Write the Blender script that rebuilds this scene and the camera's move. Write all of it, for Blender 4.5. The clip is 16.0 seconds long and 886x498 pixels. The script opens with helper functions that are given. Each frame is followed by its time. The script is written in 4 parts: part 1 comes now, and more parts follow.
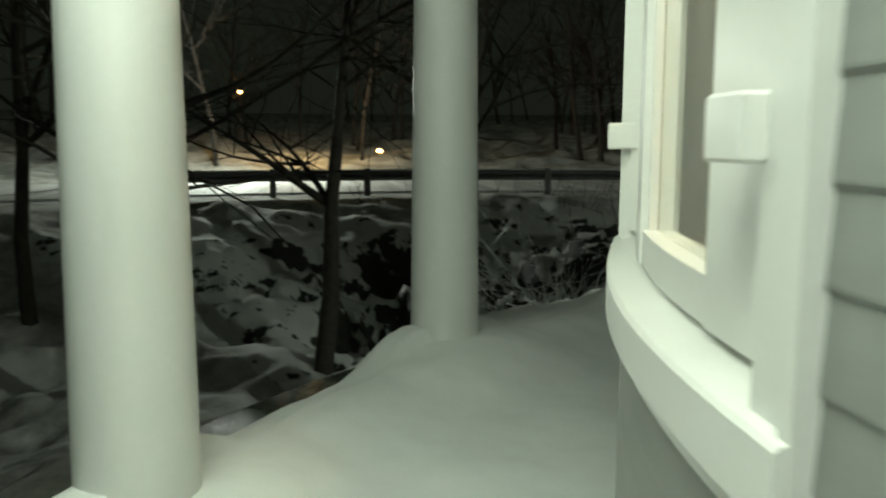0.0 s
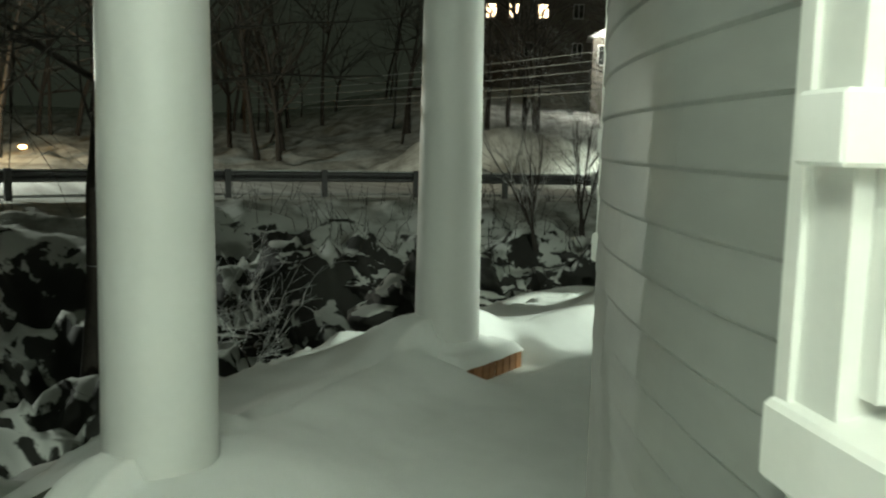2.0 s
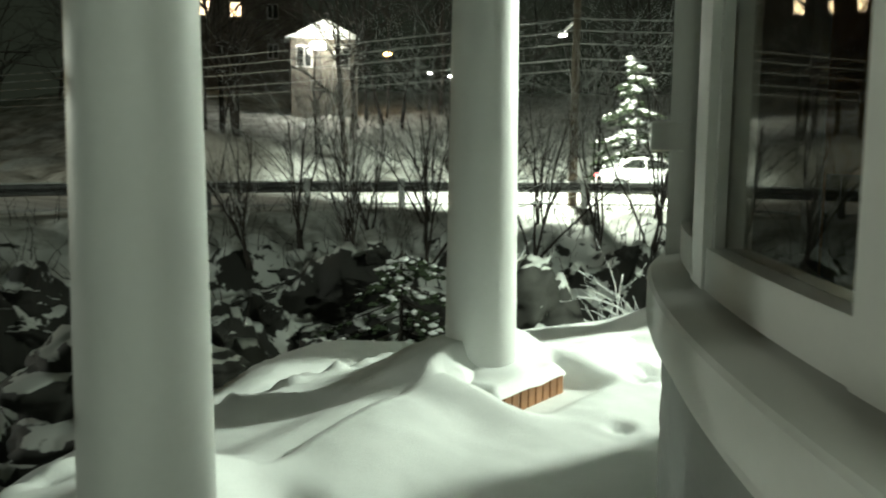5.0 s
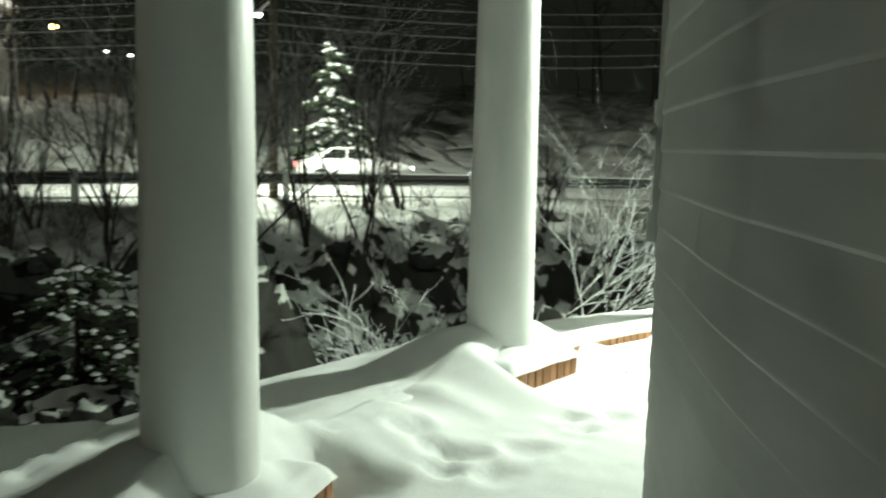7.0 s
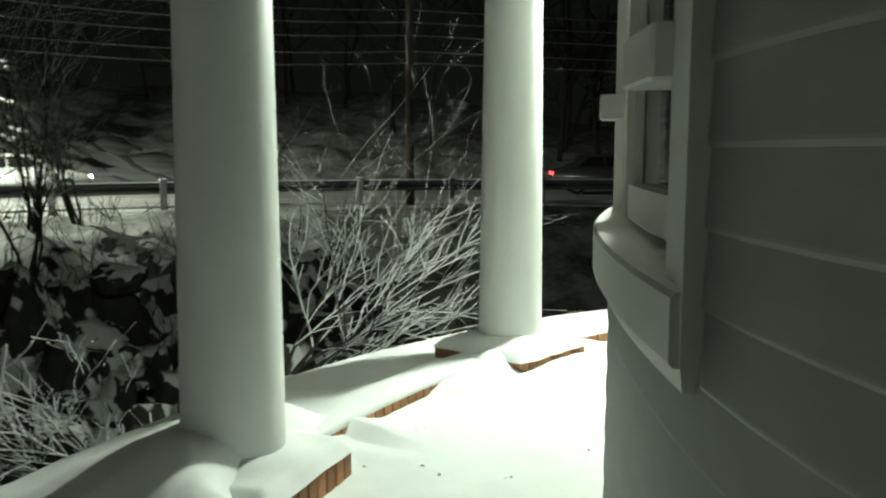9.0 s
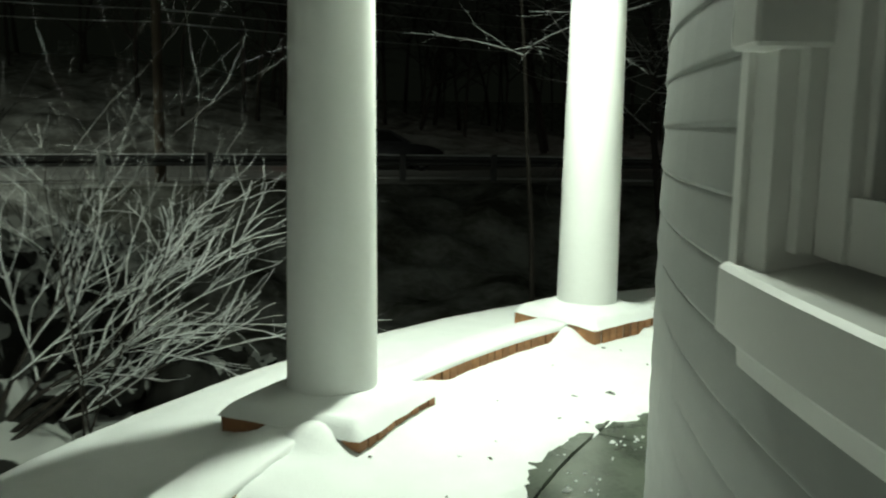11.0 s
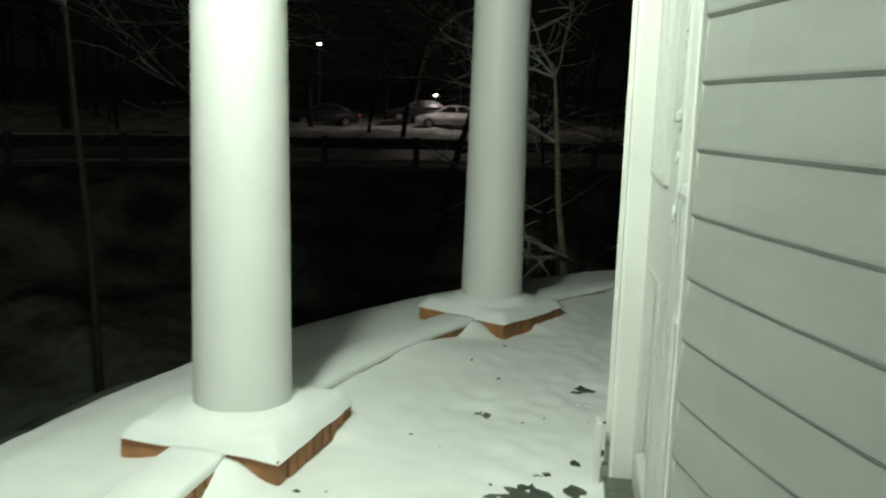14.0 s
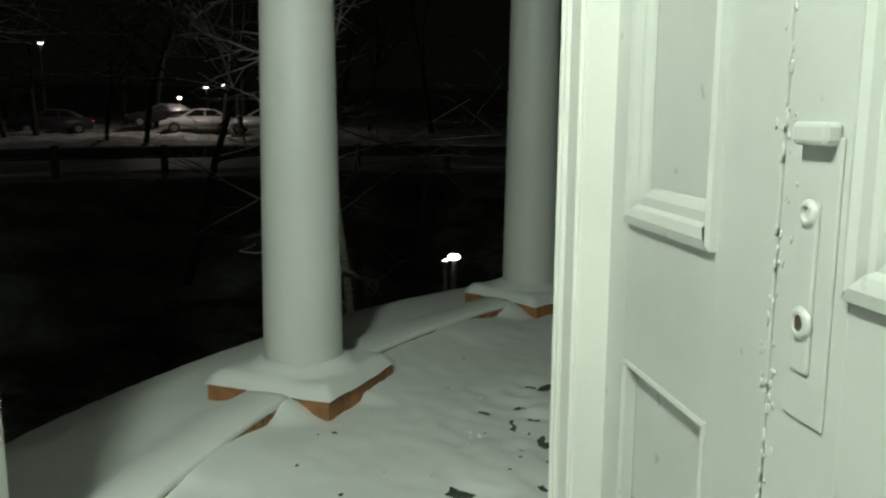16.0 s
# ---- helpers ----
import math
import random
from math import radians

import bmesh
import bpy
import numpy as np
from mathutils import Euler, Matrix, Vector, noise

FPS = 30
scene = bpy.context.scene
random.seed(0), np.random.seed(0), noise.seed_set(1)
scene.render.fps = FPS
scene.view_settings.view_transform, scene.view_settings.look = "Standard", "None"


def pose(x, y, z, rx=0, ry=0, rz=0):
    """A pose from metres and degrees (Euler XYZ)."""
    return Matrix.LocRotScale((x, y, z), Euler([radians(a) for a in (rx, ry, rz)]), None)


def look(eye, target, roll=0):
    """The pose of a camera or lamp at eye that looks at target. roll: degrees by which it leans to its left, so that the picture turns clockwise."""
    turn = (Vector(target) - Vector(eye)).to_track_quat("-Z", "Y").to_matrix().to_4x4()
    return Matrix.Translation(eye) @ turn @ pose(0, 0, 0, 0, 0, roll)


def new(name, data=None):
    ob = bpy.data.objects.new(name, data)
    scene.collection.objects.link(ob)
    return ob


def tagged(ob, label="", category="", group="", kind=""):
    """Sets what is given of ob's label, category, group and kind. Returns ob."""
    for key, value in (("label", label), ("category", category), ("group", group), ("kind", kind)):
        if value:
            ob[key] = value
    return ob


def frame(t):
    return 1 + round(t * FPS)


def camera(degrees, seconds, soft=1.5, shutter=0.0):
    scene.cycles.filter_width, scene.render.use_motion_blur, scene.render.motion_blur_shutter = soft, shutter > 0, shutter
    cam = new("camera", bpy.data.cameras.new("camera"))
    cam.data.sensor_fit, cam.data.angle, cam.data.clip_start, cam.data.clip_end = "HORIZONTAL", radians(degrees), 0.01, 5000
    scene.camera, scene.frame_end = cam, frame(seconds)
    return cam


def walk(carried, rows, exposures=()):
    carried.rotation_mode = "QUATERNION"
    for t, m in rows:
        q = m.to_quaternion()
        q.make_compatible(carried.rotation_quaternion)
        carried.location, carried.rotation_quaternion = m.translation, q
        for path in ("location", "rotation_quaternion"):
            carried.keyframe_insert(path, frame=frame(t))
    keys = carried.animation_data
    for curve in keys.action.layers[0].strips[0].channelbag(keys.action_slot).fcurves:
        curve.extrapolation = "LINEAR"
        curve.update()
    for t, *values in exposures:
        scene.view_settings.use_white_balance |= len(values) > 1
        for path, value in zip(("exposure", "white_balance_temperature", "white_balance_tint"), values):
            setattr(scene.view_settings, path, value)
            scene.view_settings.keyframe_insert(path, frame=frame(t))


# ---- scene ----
cam = camera(55.66, 16.0, soft=2.1, shutter=0.4)
PATH = [
    (0, pose(-4.631, -0.391, 1.238, 82.63, -0.21, -8.52)),
    (0.5, pose(-4.724, 0.093, 1.207, 81.47, -0.48, -15.23)),
    (1, pose(-4.685, 0.508, 1.236, 82.33, -1.31, -21.02)),
    (1.5, pose(-4.614, 0.903, 1.218, 82.42, -1.20, -26.30)),
    (2, pose(-4.534, 1.246, 1.230, 82.87, -1.25, -30.70)),
    (2.5, pose(-4.388, 1.558, 1.239, 83.20, -0.53, -33.47)),
    (3, pose(-4.252, 1.954, 1.227, 83.38, -0.73, -38.02)),
    (3.75, pose(-3.972, 2.429, 1.221, 83.36, -0.66, -43.03)),
    (4.5, pose(-3.641, 2.864, 1.216, 83.34, -0.58, -47.50)),
    (5.5, pose(-3.115, 3.387, 1.208, 83.31, -0.48, -55.65)),
    (6, pose(-2.832, 3.676, 1.207, 82.80, -0.61, -61.48)),
    (6.5, pose(-2.554, 3.858, 1.203, 82.84, -1.07, -65.89)),
    (7, pose(-2.211, 4.079, 1.203, 83.04, -1.27, -71.58)),
    (7.5, pose(-1.869, 4.242, 1.212, 82.96, -0.62, -78.20)),
    (8, pose(-1.563, 4.328, 1.208, 82.92, -0.33, -81.96)),
    (8.5, pose(-1.116, 4.498, 1.181, 82.86, -0.50, -88.00)),
    (9, pose(-0.798, 4.539, 1.196, 83.39, -0.11, -92.13)),
    (9.75, pose(-0.241, 4.614, 1.195, 82.76, -0.44, -98.35)),
    (10.6, pose(0.393, 4.617, 1.195, 82.04, -0.81, -104.83)),
    (11.5, pose(1.022, 4.534, 1.194, 81.28, -1.20, -113.28)),
    (12, pose(1.304, 4.439, 1.213, 80.79, -1.55, -117.83)),
    (12.5, pose(1.666, 4.380, 1.186, 80.80, -2.06, -123.77)),
    (13, pose(2.013, 4.303, 1.200, 80.16, -2.05, -130.07)),
    (13.5, pose(2.316, 4.153, 1.241, 79.80, -1.97, -134.13)),
    (14, pose(2.635, 3.998, 1.247, 80.61, -1.68, -139.60)),
    (14.5, pose(2.841, 3.803, 1.250, 81.22, -1.11, -143.55)),
    (15, pose(3.027, 3.596, 1.255, 81.22, -0.46, -147.01)),
    (15.5, pose(3.359, 3.362, 1.244, 80.46, -0.78, -152.32)),
    (16, pose(3.493, 3.217, 1.266, 80.95, -0.43, -156.38)),
]
# -- path end
walk(cam, PATH, [(0, 1.0), (0.5, 0.98), (1, 1.22), (2, 1.85), (3, 2.0), (4.5, 1.8), (5.5, 1.5), (6, 1.2), (7.5, 0.75), (9, -0.15), (11.5, -0.95), (13, -1.22), (14.5, -1.32), (16, -1.42)])

# ---- light ----
world = bpy.data.worlds.new("night")
scene.world = world
world.use_nodes = True
world.node_tree.nodes["Background"].inputs[0].default_value = (0.5, 0.62, 0.42, 1)
world.node_tree.nodes["Background"].inputs[1].default_value = 0.009


def lamp(name, kind, power, color, m, size=0.1):
    data = bpy.data.lights.new(name, kind)
    data.energy, data.color = power, color
    if kind == "SPOT":
        data.spot_size, data.spot_blend = radians(158), 0.2
    if kind == "AREA":
        data.size = size
    elif kind == "SUN":
        data.angle = size
    else:
        data.shadow_soft_size = size
    ob = new(name, data)
    ob.matrix_world = m
    return ob


GREENISH = (0.86, 1.0, 0.83)
DOOR = 31.6


def at(deg, r, z=0.0):
    a = radians(deg)
    return Vector((r * math.cos(a), r * math.sin(a), z))


lamp("unseen_porch_light", "POINT", 560, GREENISH, Matrix.Translation(at(38.5, 5.25, 2.6)), 0.10)
# next two are guessed lamps, added out of view to brighten the early bays
lamp("unseen_porch_light", "POINT", 36, (0.84, 1.0, 0.80), Matrix.Translation(at(166, 5.35, 2.58)), 0.4)
lamp("unseen_porch_light", "POINT", 75, (0.86, 1.0, 0.82), Matrix.Translation(at(184, 4.85, 2.58)), 0.5)
# street lamp on the pole beside the guard rail
lamp("outdoor_light", "SPOT", 4300, (0.90, 1.0, 0.82), look((21.78, 18.35, 5.1), (24.4, 18.6, -0.3)), 0.08)
# added to brighten the ploughed bank; no pole or lens stands here
lamp("outdoor_light", "POINT", 60, (1.0, 0.95, 0.68), Matrix.Translation((14.0, 30.0, 4.6)), 0.07)
# next two stand in for far traffic and car-park lights; their lenses are further off
lamp("outdoor_light", "POINT", 230, (1.0, 0.62, 0.22), Matrix.Translation((-5.5, 42.0, 3.0)), 0.08)
lamp("outdoor_light", "POINT", 1300, (0.9, 1.0, 0.86), Matrix.Translation((-8.0, 33.0, 3.2)), 0.08)
lamp("house_light", "POINT", 95, (1.0, 0.93, 0.70), Matrix.Translation((36.9, 46.2, 8.9)), 0.4)
lamp("outdoor_light", "POINT", 700, (1.0, 0.85, 0.78), Matrix.Translation((36.0, -34.0, 5.0)), 0.3)
lamp("room_light", "POINT", 16, (1.0, 0.78, 0.42), Matrix.Translation(at(171, 3.1, 2.3)), 0.15)

# ---- materials ----


def mat(name, color, rough=0.6, metal=0.0, vary=0.15, scale=6.0, fine=60.0, bump=0.15, depth=0.01, second=None,
        emit=None, strength=0.0, per_object=0.0, stretch=None, spec=0.5, subsurface=0.0):
    m = bpy.data.materials.new(name)
    m.use_nodes = True
    nt = m.node_tree
    b = nt.nodes["Principled BSDF"]
    b.inputs["Roughness"].default_value = rough
    b.inputs["Metallic"].default_value = metal
    b.inputs["Specular IOR Level"].default_value = spec
    if subsurface:
        b.inputs["Subsurface Weight"].default_value = subsurface
        b.inputs["Subsurface Radius"].default_value = (0.02, 0.02, 0.02)
    co = nt.nodes.new("ShaderNodeTexCoord")
    out = co.outputs["Object"]
    if stretch:
        mp = nt.nodes.new("ShaderNodeMapping")
        mp.inputs["Scale"].default_value = stretch
        nt.links.new(out, mp.inputs["Vector"])
        out = mp.outputs["Vector"]
    big = nt.nodes.new("ShaderNodeTexNoise")
    big.inputs["Scale"].default_value, big.inputs["Detail"].default_value = scale, 5
    small = nt.nodes.new("ShaderNodeTexNoise")
    small.inputs["Scale"].default_value, small.inputs["Detail"].default_value = fine, 6
    for nd in (big, small):
        nt.links.new(out, nd.inputs["Vector"])
    ramp = nt.nodes.new("ShaderNodeValToRGB")
    two = second or tuple(c * (1 - vary) for c in color)
    ramp.color_ramp.elements[0].position, ramp.color_ramp.elements[1].position = 0.36, 0.64
    ramp.color_ramp.elements[0].color = (*two, 1)
    ramp.color_ramp.elements[1].color = (*color, 1)
    add = nt.nodes.new("ShaderNodeMath")
    add.operation = "MULTIPLY_ADD"
    add.inputs[1].default_value, add.inputs[2].default_value = 0.35, -0.17
    nt.links.new(small.outputs["Fac"], add.inputs[0])
    plus = nt.nodes.new("ShaderNodeMath")
    nt.links.new(big.outputs["Fac"], plus.inputs[0])
    nt.links.new(add.outputs[0], plus.inputs[1])
    last = plus.outputs[0]
    if per_object:
        info = nt.nodes.new("ShaderNodeObjectInfo")
        sh = nt.nodes.new("ShaderNodeMath")
        sh.operation = "MULTIPLY_ADD"
        sh.inputs[1].default_value, sh.inputs[2].default_value = per_object, -per_object / 2
        nt.links.new(info.outputs["Random"], sh.inputs[0])
        p2 = nt.nodes.new("ShaderNodeMath")
        nt.links.new(last, p2.inputs[0])
        nt.links.new(sh.outputs[0], p2.inputs[1])
        last = p2.outputs[0]
    nt.links.new(last, ramp.inputs["Fac"])
    nt.links.new(ramp.outputs["Color"], b.inputs["Base Color"])
    rr = nt.nodes.new("ShaderNodeMapRange")
    rr.inputs["To Min"].default_value, rr.inputs["To Max"].default_value = max(0.02, rough - 0.12), min(1, rough + 0.12)
    nt.links.new(small.outputs["Fac"], rr.inputs["Value"])
    nt.links.new(rr.outputs[0], b.inputs["Roughness"])
    if bump:
        bp = nt.nodes.new("ShaderNodeBump")
        bp.inputs["Strength"].default_value, bp.inputs["Distance"].default_value = bump, depth
        nt.links.new(plus.outputs[0], bp.inputs["Height"])
        nt.links.new(bp.outputs["Normal"], b.inputs["Normal"])
    if emit:
        b.inputs["Emission Color"].default_value = (*emit, 1)
        b.inputs["Emission Strength"].default_value = strength
    return m


PAINT = mat("white paint", (0.80, 0.80, 0.77), 0.42, vary=0.06, scale=3, fine=90, bump=0.12, depth=0.004)
COLPAINT = mat("column paint", (0.70, 0.71, 0.69), 0.5, vary=0.05, scale=1.6, fine=40, bump=0.05, depth=0.004)
# even grey, tuned down from white so snow bounce leaves the siding dim
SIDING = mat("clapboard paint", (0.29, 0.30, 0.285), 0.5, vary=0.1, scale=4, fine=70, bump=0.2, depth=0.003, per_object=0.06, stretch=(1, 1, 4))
DOORPAINT = mat("thick door paint", (0.56, 0.57, 0.55), 0.32, vary=0.06, scale=5, fine=22, bump=0.22, depth=0.005)
SNOW = mat("snow", (0.86, 0.88, 0.87), 0.75, vary=0.05, scale=5, fine=130, bump=0.3, depth=0.012, spec=0.25)
BRICK = mat("brick", (0.42, 0.195, 0.085), 0.8, vary=0.4, scale=14, fine=120, bump=0.4, depth=0.006, per_object=0.35)
MORTAR = mat("mortar", (0.42, 0.38, 0.33), 0.9, vary=0.2, scale=20, fine=150)
SLATE = mat("wet slate", (0.11, 0.125, 0.10), 0.22, vary=0.5, scale=5, fine=50, bump=0.3, depth=0.008)
BARK = mat("bark", (0.038, 0.031, 0.024), 0.9, vary=0.4, scale=10, fine=60, bump=0.5)
GROUND = mat("snowy ground", (0.66, 0.68, 0.65), 0.85, scale=0.75, fine=4.5, bump=0.6, depth=0.2, second=(0.30, 0.30, 0.27), spec=0.2)
# snowy ground in a darker tone, standing in for the unlit gully
DIMGROUND = mat("darkened snowy ground", (0.34, 0.35, 0.32), 0.95, scale=0.7, fine=5, bump=0.6, depth=0.15, second=(0.09, 0.09, 0.07), spec=0.1)
STEEL = mat("galvanised steel", (0.42, 0.43, 0.42), 0.45, metal=0.7, scale=3, fine=30)
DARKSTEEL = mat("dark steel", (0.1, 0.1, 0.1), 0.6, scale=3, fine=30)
ROADSNOW = mat("trodden road snow", (0.62, 0.63, 0.61), 0.7, scale=0.8, fine=9, bump=0.4, depth=0.05, second=(0.36, 0.36, 0.35), stretch=(3, 0.15, 1))
# kept dark so the ceiling bounces little light onto the wall
CEILDARK = mat("dark low-bounce ceiling", (0.17, 0.16, 0.14), 0.7)

SNOWROCK = bpy.data.materials.new("snowy rock")
SNOWROCK.use_nodes = True
nt = SNOWROCK.node_tree
b = nt.nodes["Principled BSDF"]
b.inputs["Roughness"].default_value = 0.8
geo = nt.nodes.new("ShaderNodeNewGeometry")
sep = nt.nodes.new("ShaderNodeSeparateXYZ")
nz = nt.nodes.new("ShaderNodeTexNoise")
nz.inputs["Scale"].default_value, nz.inputs["Detail"].default_value = 2.6, 8
nt.links.new(nt.nodes.new("ShaderNodeTexCoord").outputs["Object"], nz.inputs["Vector"])
ad = nt.nodes.new("ShaderNodeMath")
ad.operation = "MULTIPLY_ADD"
ad.inputs[1].default_value = 0.5
half = nt.nodes.new("ShaderNodeMath")
half.operation = "MULTIPLY"
half.inputs[1].default_value = 0.5
rp = nt.nodes.new("ShaderNodeValToRGB")
rp.color_ramp.elements[0].position, rp.color_ramp.elements[1].position = 0.635, 0.665
rp.color_ramp.elements[0].color, rp.color_ramp.elements[1].color = (0.022, 0.022, 0.018, 1), (0.62, 0.64, 0.61, 1)
nt.links.new(geo.outputs["Normal"], sep.inputs[0])
nt.links.new(nz.outputs["Fac"], ad.inputs[0])
nt.links.new(sep.outputs["Z"], half.inputs[0])
nt.links.new(half.outputs[0], ad.inputs[2])
nt.links.new(ad.outputs[0], rp.inputs["Fac"])
nt.links.new(rp.outputs["Color"], b.inputs["Base Color"])


def part(name, bm, material, parent=None, label="", smooth=False):
    me = bpy.data.meshes.new(name)
    bm.to_mesh(me)
    bm.free()
    for mm in (material if isinstance(material, (list, tuple)) else [material]):
        me.materials.append(mm)
    if smooth:
        for p in me.polygons:
            p.use_smooth = True
    ob = new(name, me)
    if parent:
        ob.parent = parent
    if label:
        ob["label"] = label
    return ob


def empty(name, m, label, category, group="", kind=""):
    ob = new(name)
    ob.empty_display_size = 0.1
    ob.matrix_world = m
    return tagged(ob, label, category, group, kind)


def box(bm, x0, x1, y0, y1, z0, z1, bevel=0.0):
    vs = bmesh.ops.create_cube(bm, size=1)["verts"]
    for v in vs:
        v.co = Vector(((x0 + x1) / 2 + v.co.x * (x1 - x0), (y0 + y1) / 2 + v.co.y * (y1 - y0), (z0 + z1) / 2 + v.co.z * (z1 - z0)))
    if bevel:
        es = {e for v in vs for e in v.link_edges}
        bmesh.ops.bevel(bm, geom=list(es), offset=bevel, segments=2, affect="EDGES", profile=0.5)
    return vs


def out_of_round(deg):
    """How far the old wall bulges or sags from its circle."""
    return -0.05 * math.exp(-((deg - 103) / 9.0) ** 4) - 0.04 * math.exp(-((deg - 158) / 10.0) ** 2) + 0.034 * math.exp(-((deg - 42) / 5.5) ** 2)


def sweep(bm, profile, a0, a1, step=1.0, caps=True):
    """A closed outline of (radius, height) carried round the house from a0 to a1 degrees."""
    n = max(2, int(abs(a1 - a0) / step) + 1)
    rings = []
    for i in range(n):
        a = a0 + (a1 - a0) * i / (n - 1)
        sag = out_of_round(a)
        rings.append([bm.verts.new(at(a, r + (sag if 3.9 < r < 4.4 and len(profile) < 12 and z > -0.3 else 0.0), z)) for r, z in profile])
    k = len(profile)
    flip = a1 > a0
    for i in range(n - 1):
        for j in range(k):
            q = (rings[i][j], rings[i][(j + 1) % k], rings[i + 1][(j + 1) % k], rings[i + 1][j])
            bm.faces.new(q if flip else q[::-1])
    if caps:
        bm.faces.new(rings[0] if not flip else rings[0][::-1])
        bm.faces.new(rings[-1][::-1] if not flip else rings[-1])
    bmesh.ops.recalc_face_normals(bm, faces=bm.faces[:])


def lathe(bm, profile, seg=48):
    rings = []
    for r, z in profile:
        rings.append([bm.verts.new((r * math.cos(2 * math.pi * i / seg), r * math.sin(2 * math.pi * i / seg), z)) for i in range(seg)])
    for a, b in zip(rings, rings[1:]):
        for i in range(seg):
            bm.faces.new((a[i], a[(i + 1) % seg], b[(i + 1) % seg], b[i]))
    bm.faces.new(rings[0][::-1])
    bm.faces.new(rings[-1])


# ---- plan ----
R_WALL, R_COL, R_EDGE = 4.232, 5.54, 6.46
COLS = [158.49 - 22.5 * k for k in range(9)]
PLINTH, PTOP = 0.608, 0.11
WINDOWS = [(155.0, 176.9), (111.3, 133.2), (69.5, 89.0)]
DOOR_SPAN = (20.9, 43.2)
SILLS, HEAD = (1.012, 1.012, 1.075), 2.3
DEPTH = {0: 0.85, 1: 0.9, 2: 0.95, 3: 1.0, 4: 1.0, 5: 0.08, 6: 0.0, 7: 0.0, 8: 0.05}


def step(x, a, b):
    u = min(1.0, max(0.0, (x - a) / (b - a)))
    return u * u * (3 - 2 * u)


def edge_of_terrace(deg):
    """A straight-sided wing juts out past 86 degrees and slowly narrows again."""
    return R_EDGE + 0.76 * step(deg, 81.5, 87.5) - 0.48 * step(deg, 88, 100) - 0.25 * step(deg, 100, 122)


TRACKS = [(82.2, 4.98, 0.12), (81.8, 5.22, 0.10), (80.2, 4.80, 0.11), (83.9, 4.80, 0.10), (84.5, 4.98, 0.09), (82.6, 5.08, 0.10), (87.1, 4.56, 0.10), (93.5, 4.68, 0.08), (94.8, 5.48, 0.06), (84.6, 5.42, 0.06),
          (74.4, 4.83, 0.09), (75.6, 4.72, 0.07), (70.4, 4.55, 0.10), (69.0, 4.62, 0.09), (67.8, 4.42, 0.11), (72.4, 4.66, 0.07)]


def mound_at(k, c, p):
    """Snow piled over the plinth of column k: height of the pile, and how far the wind has scooped out the inner onward face."""
    q = p - at(c, R_COL)
    a = radians(c)
    out = q.x * math.cos(a) + q.y * math.sin(a)
    along = -q.x * math.sin(a) + q.y * math.cos(a)
    dn = (out ** 4 + along ** 4) ** 0.25
    pile = DEPTH[k] * 0.18 * (1 - step(dn, 0.20, 0.74))
    if k not in (2, 3, 4):
        return pile, 0.0
    bared = step(-out, 0.0, 0.24) * step(0.46 - along, 0.0, 0.26)
    gap = max(abs(along - 0.03) - 0.34, abs(out + 0.34) - 0.03, 0.0)
    scoop = (1 - step(gap, 0.03, 0.20)) * step(0.46 - along, 0.0, 0.30)
    return pile * (1 - bared), scoop


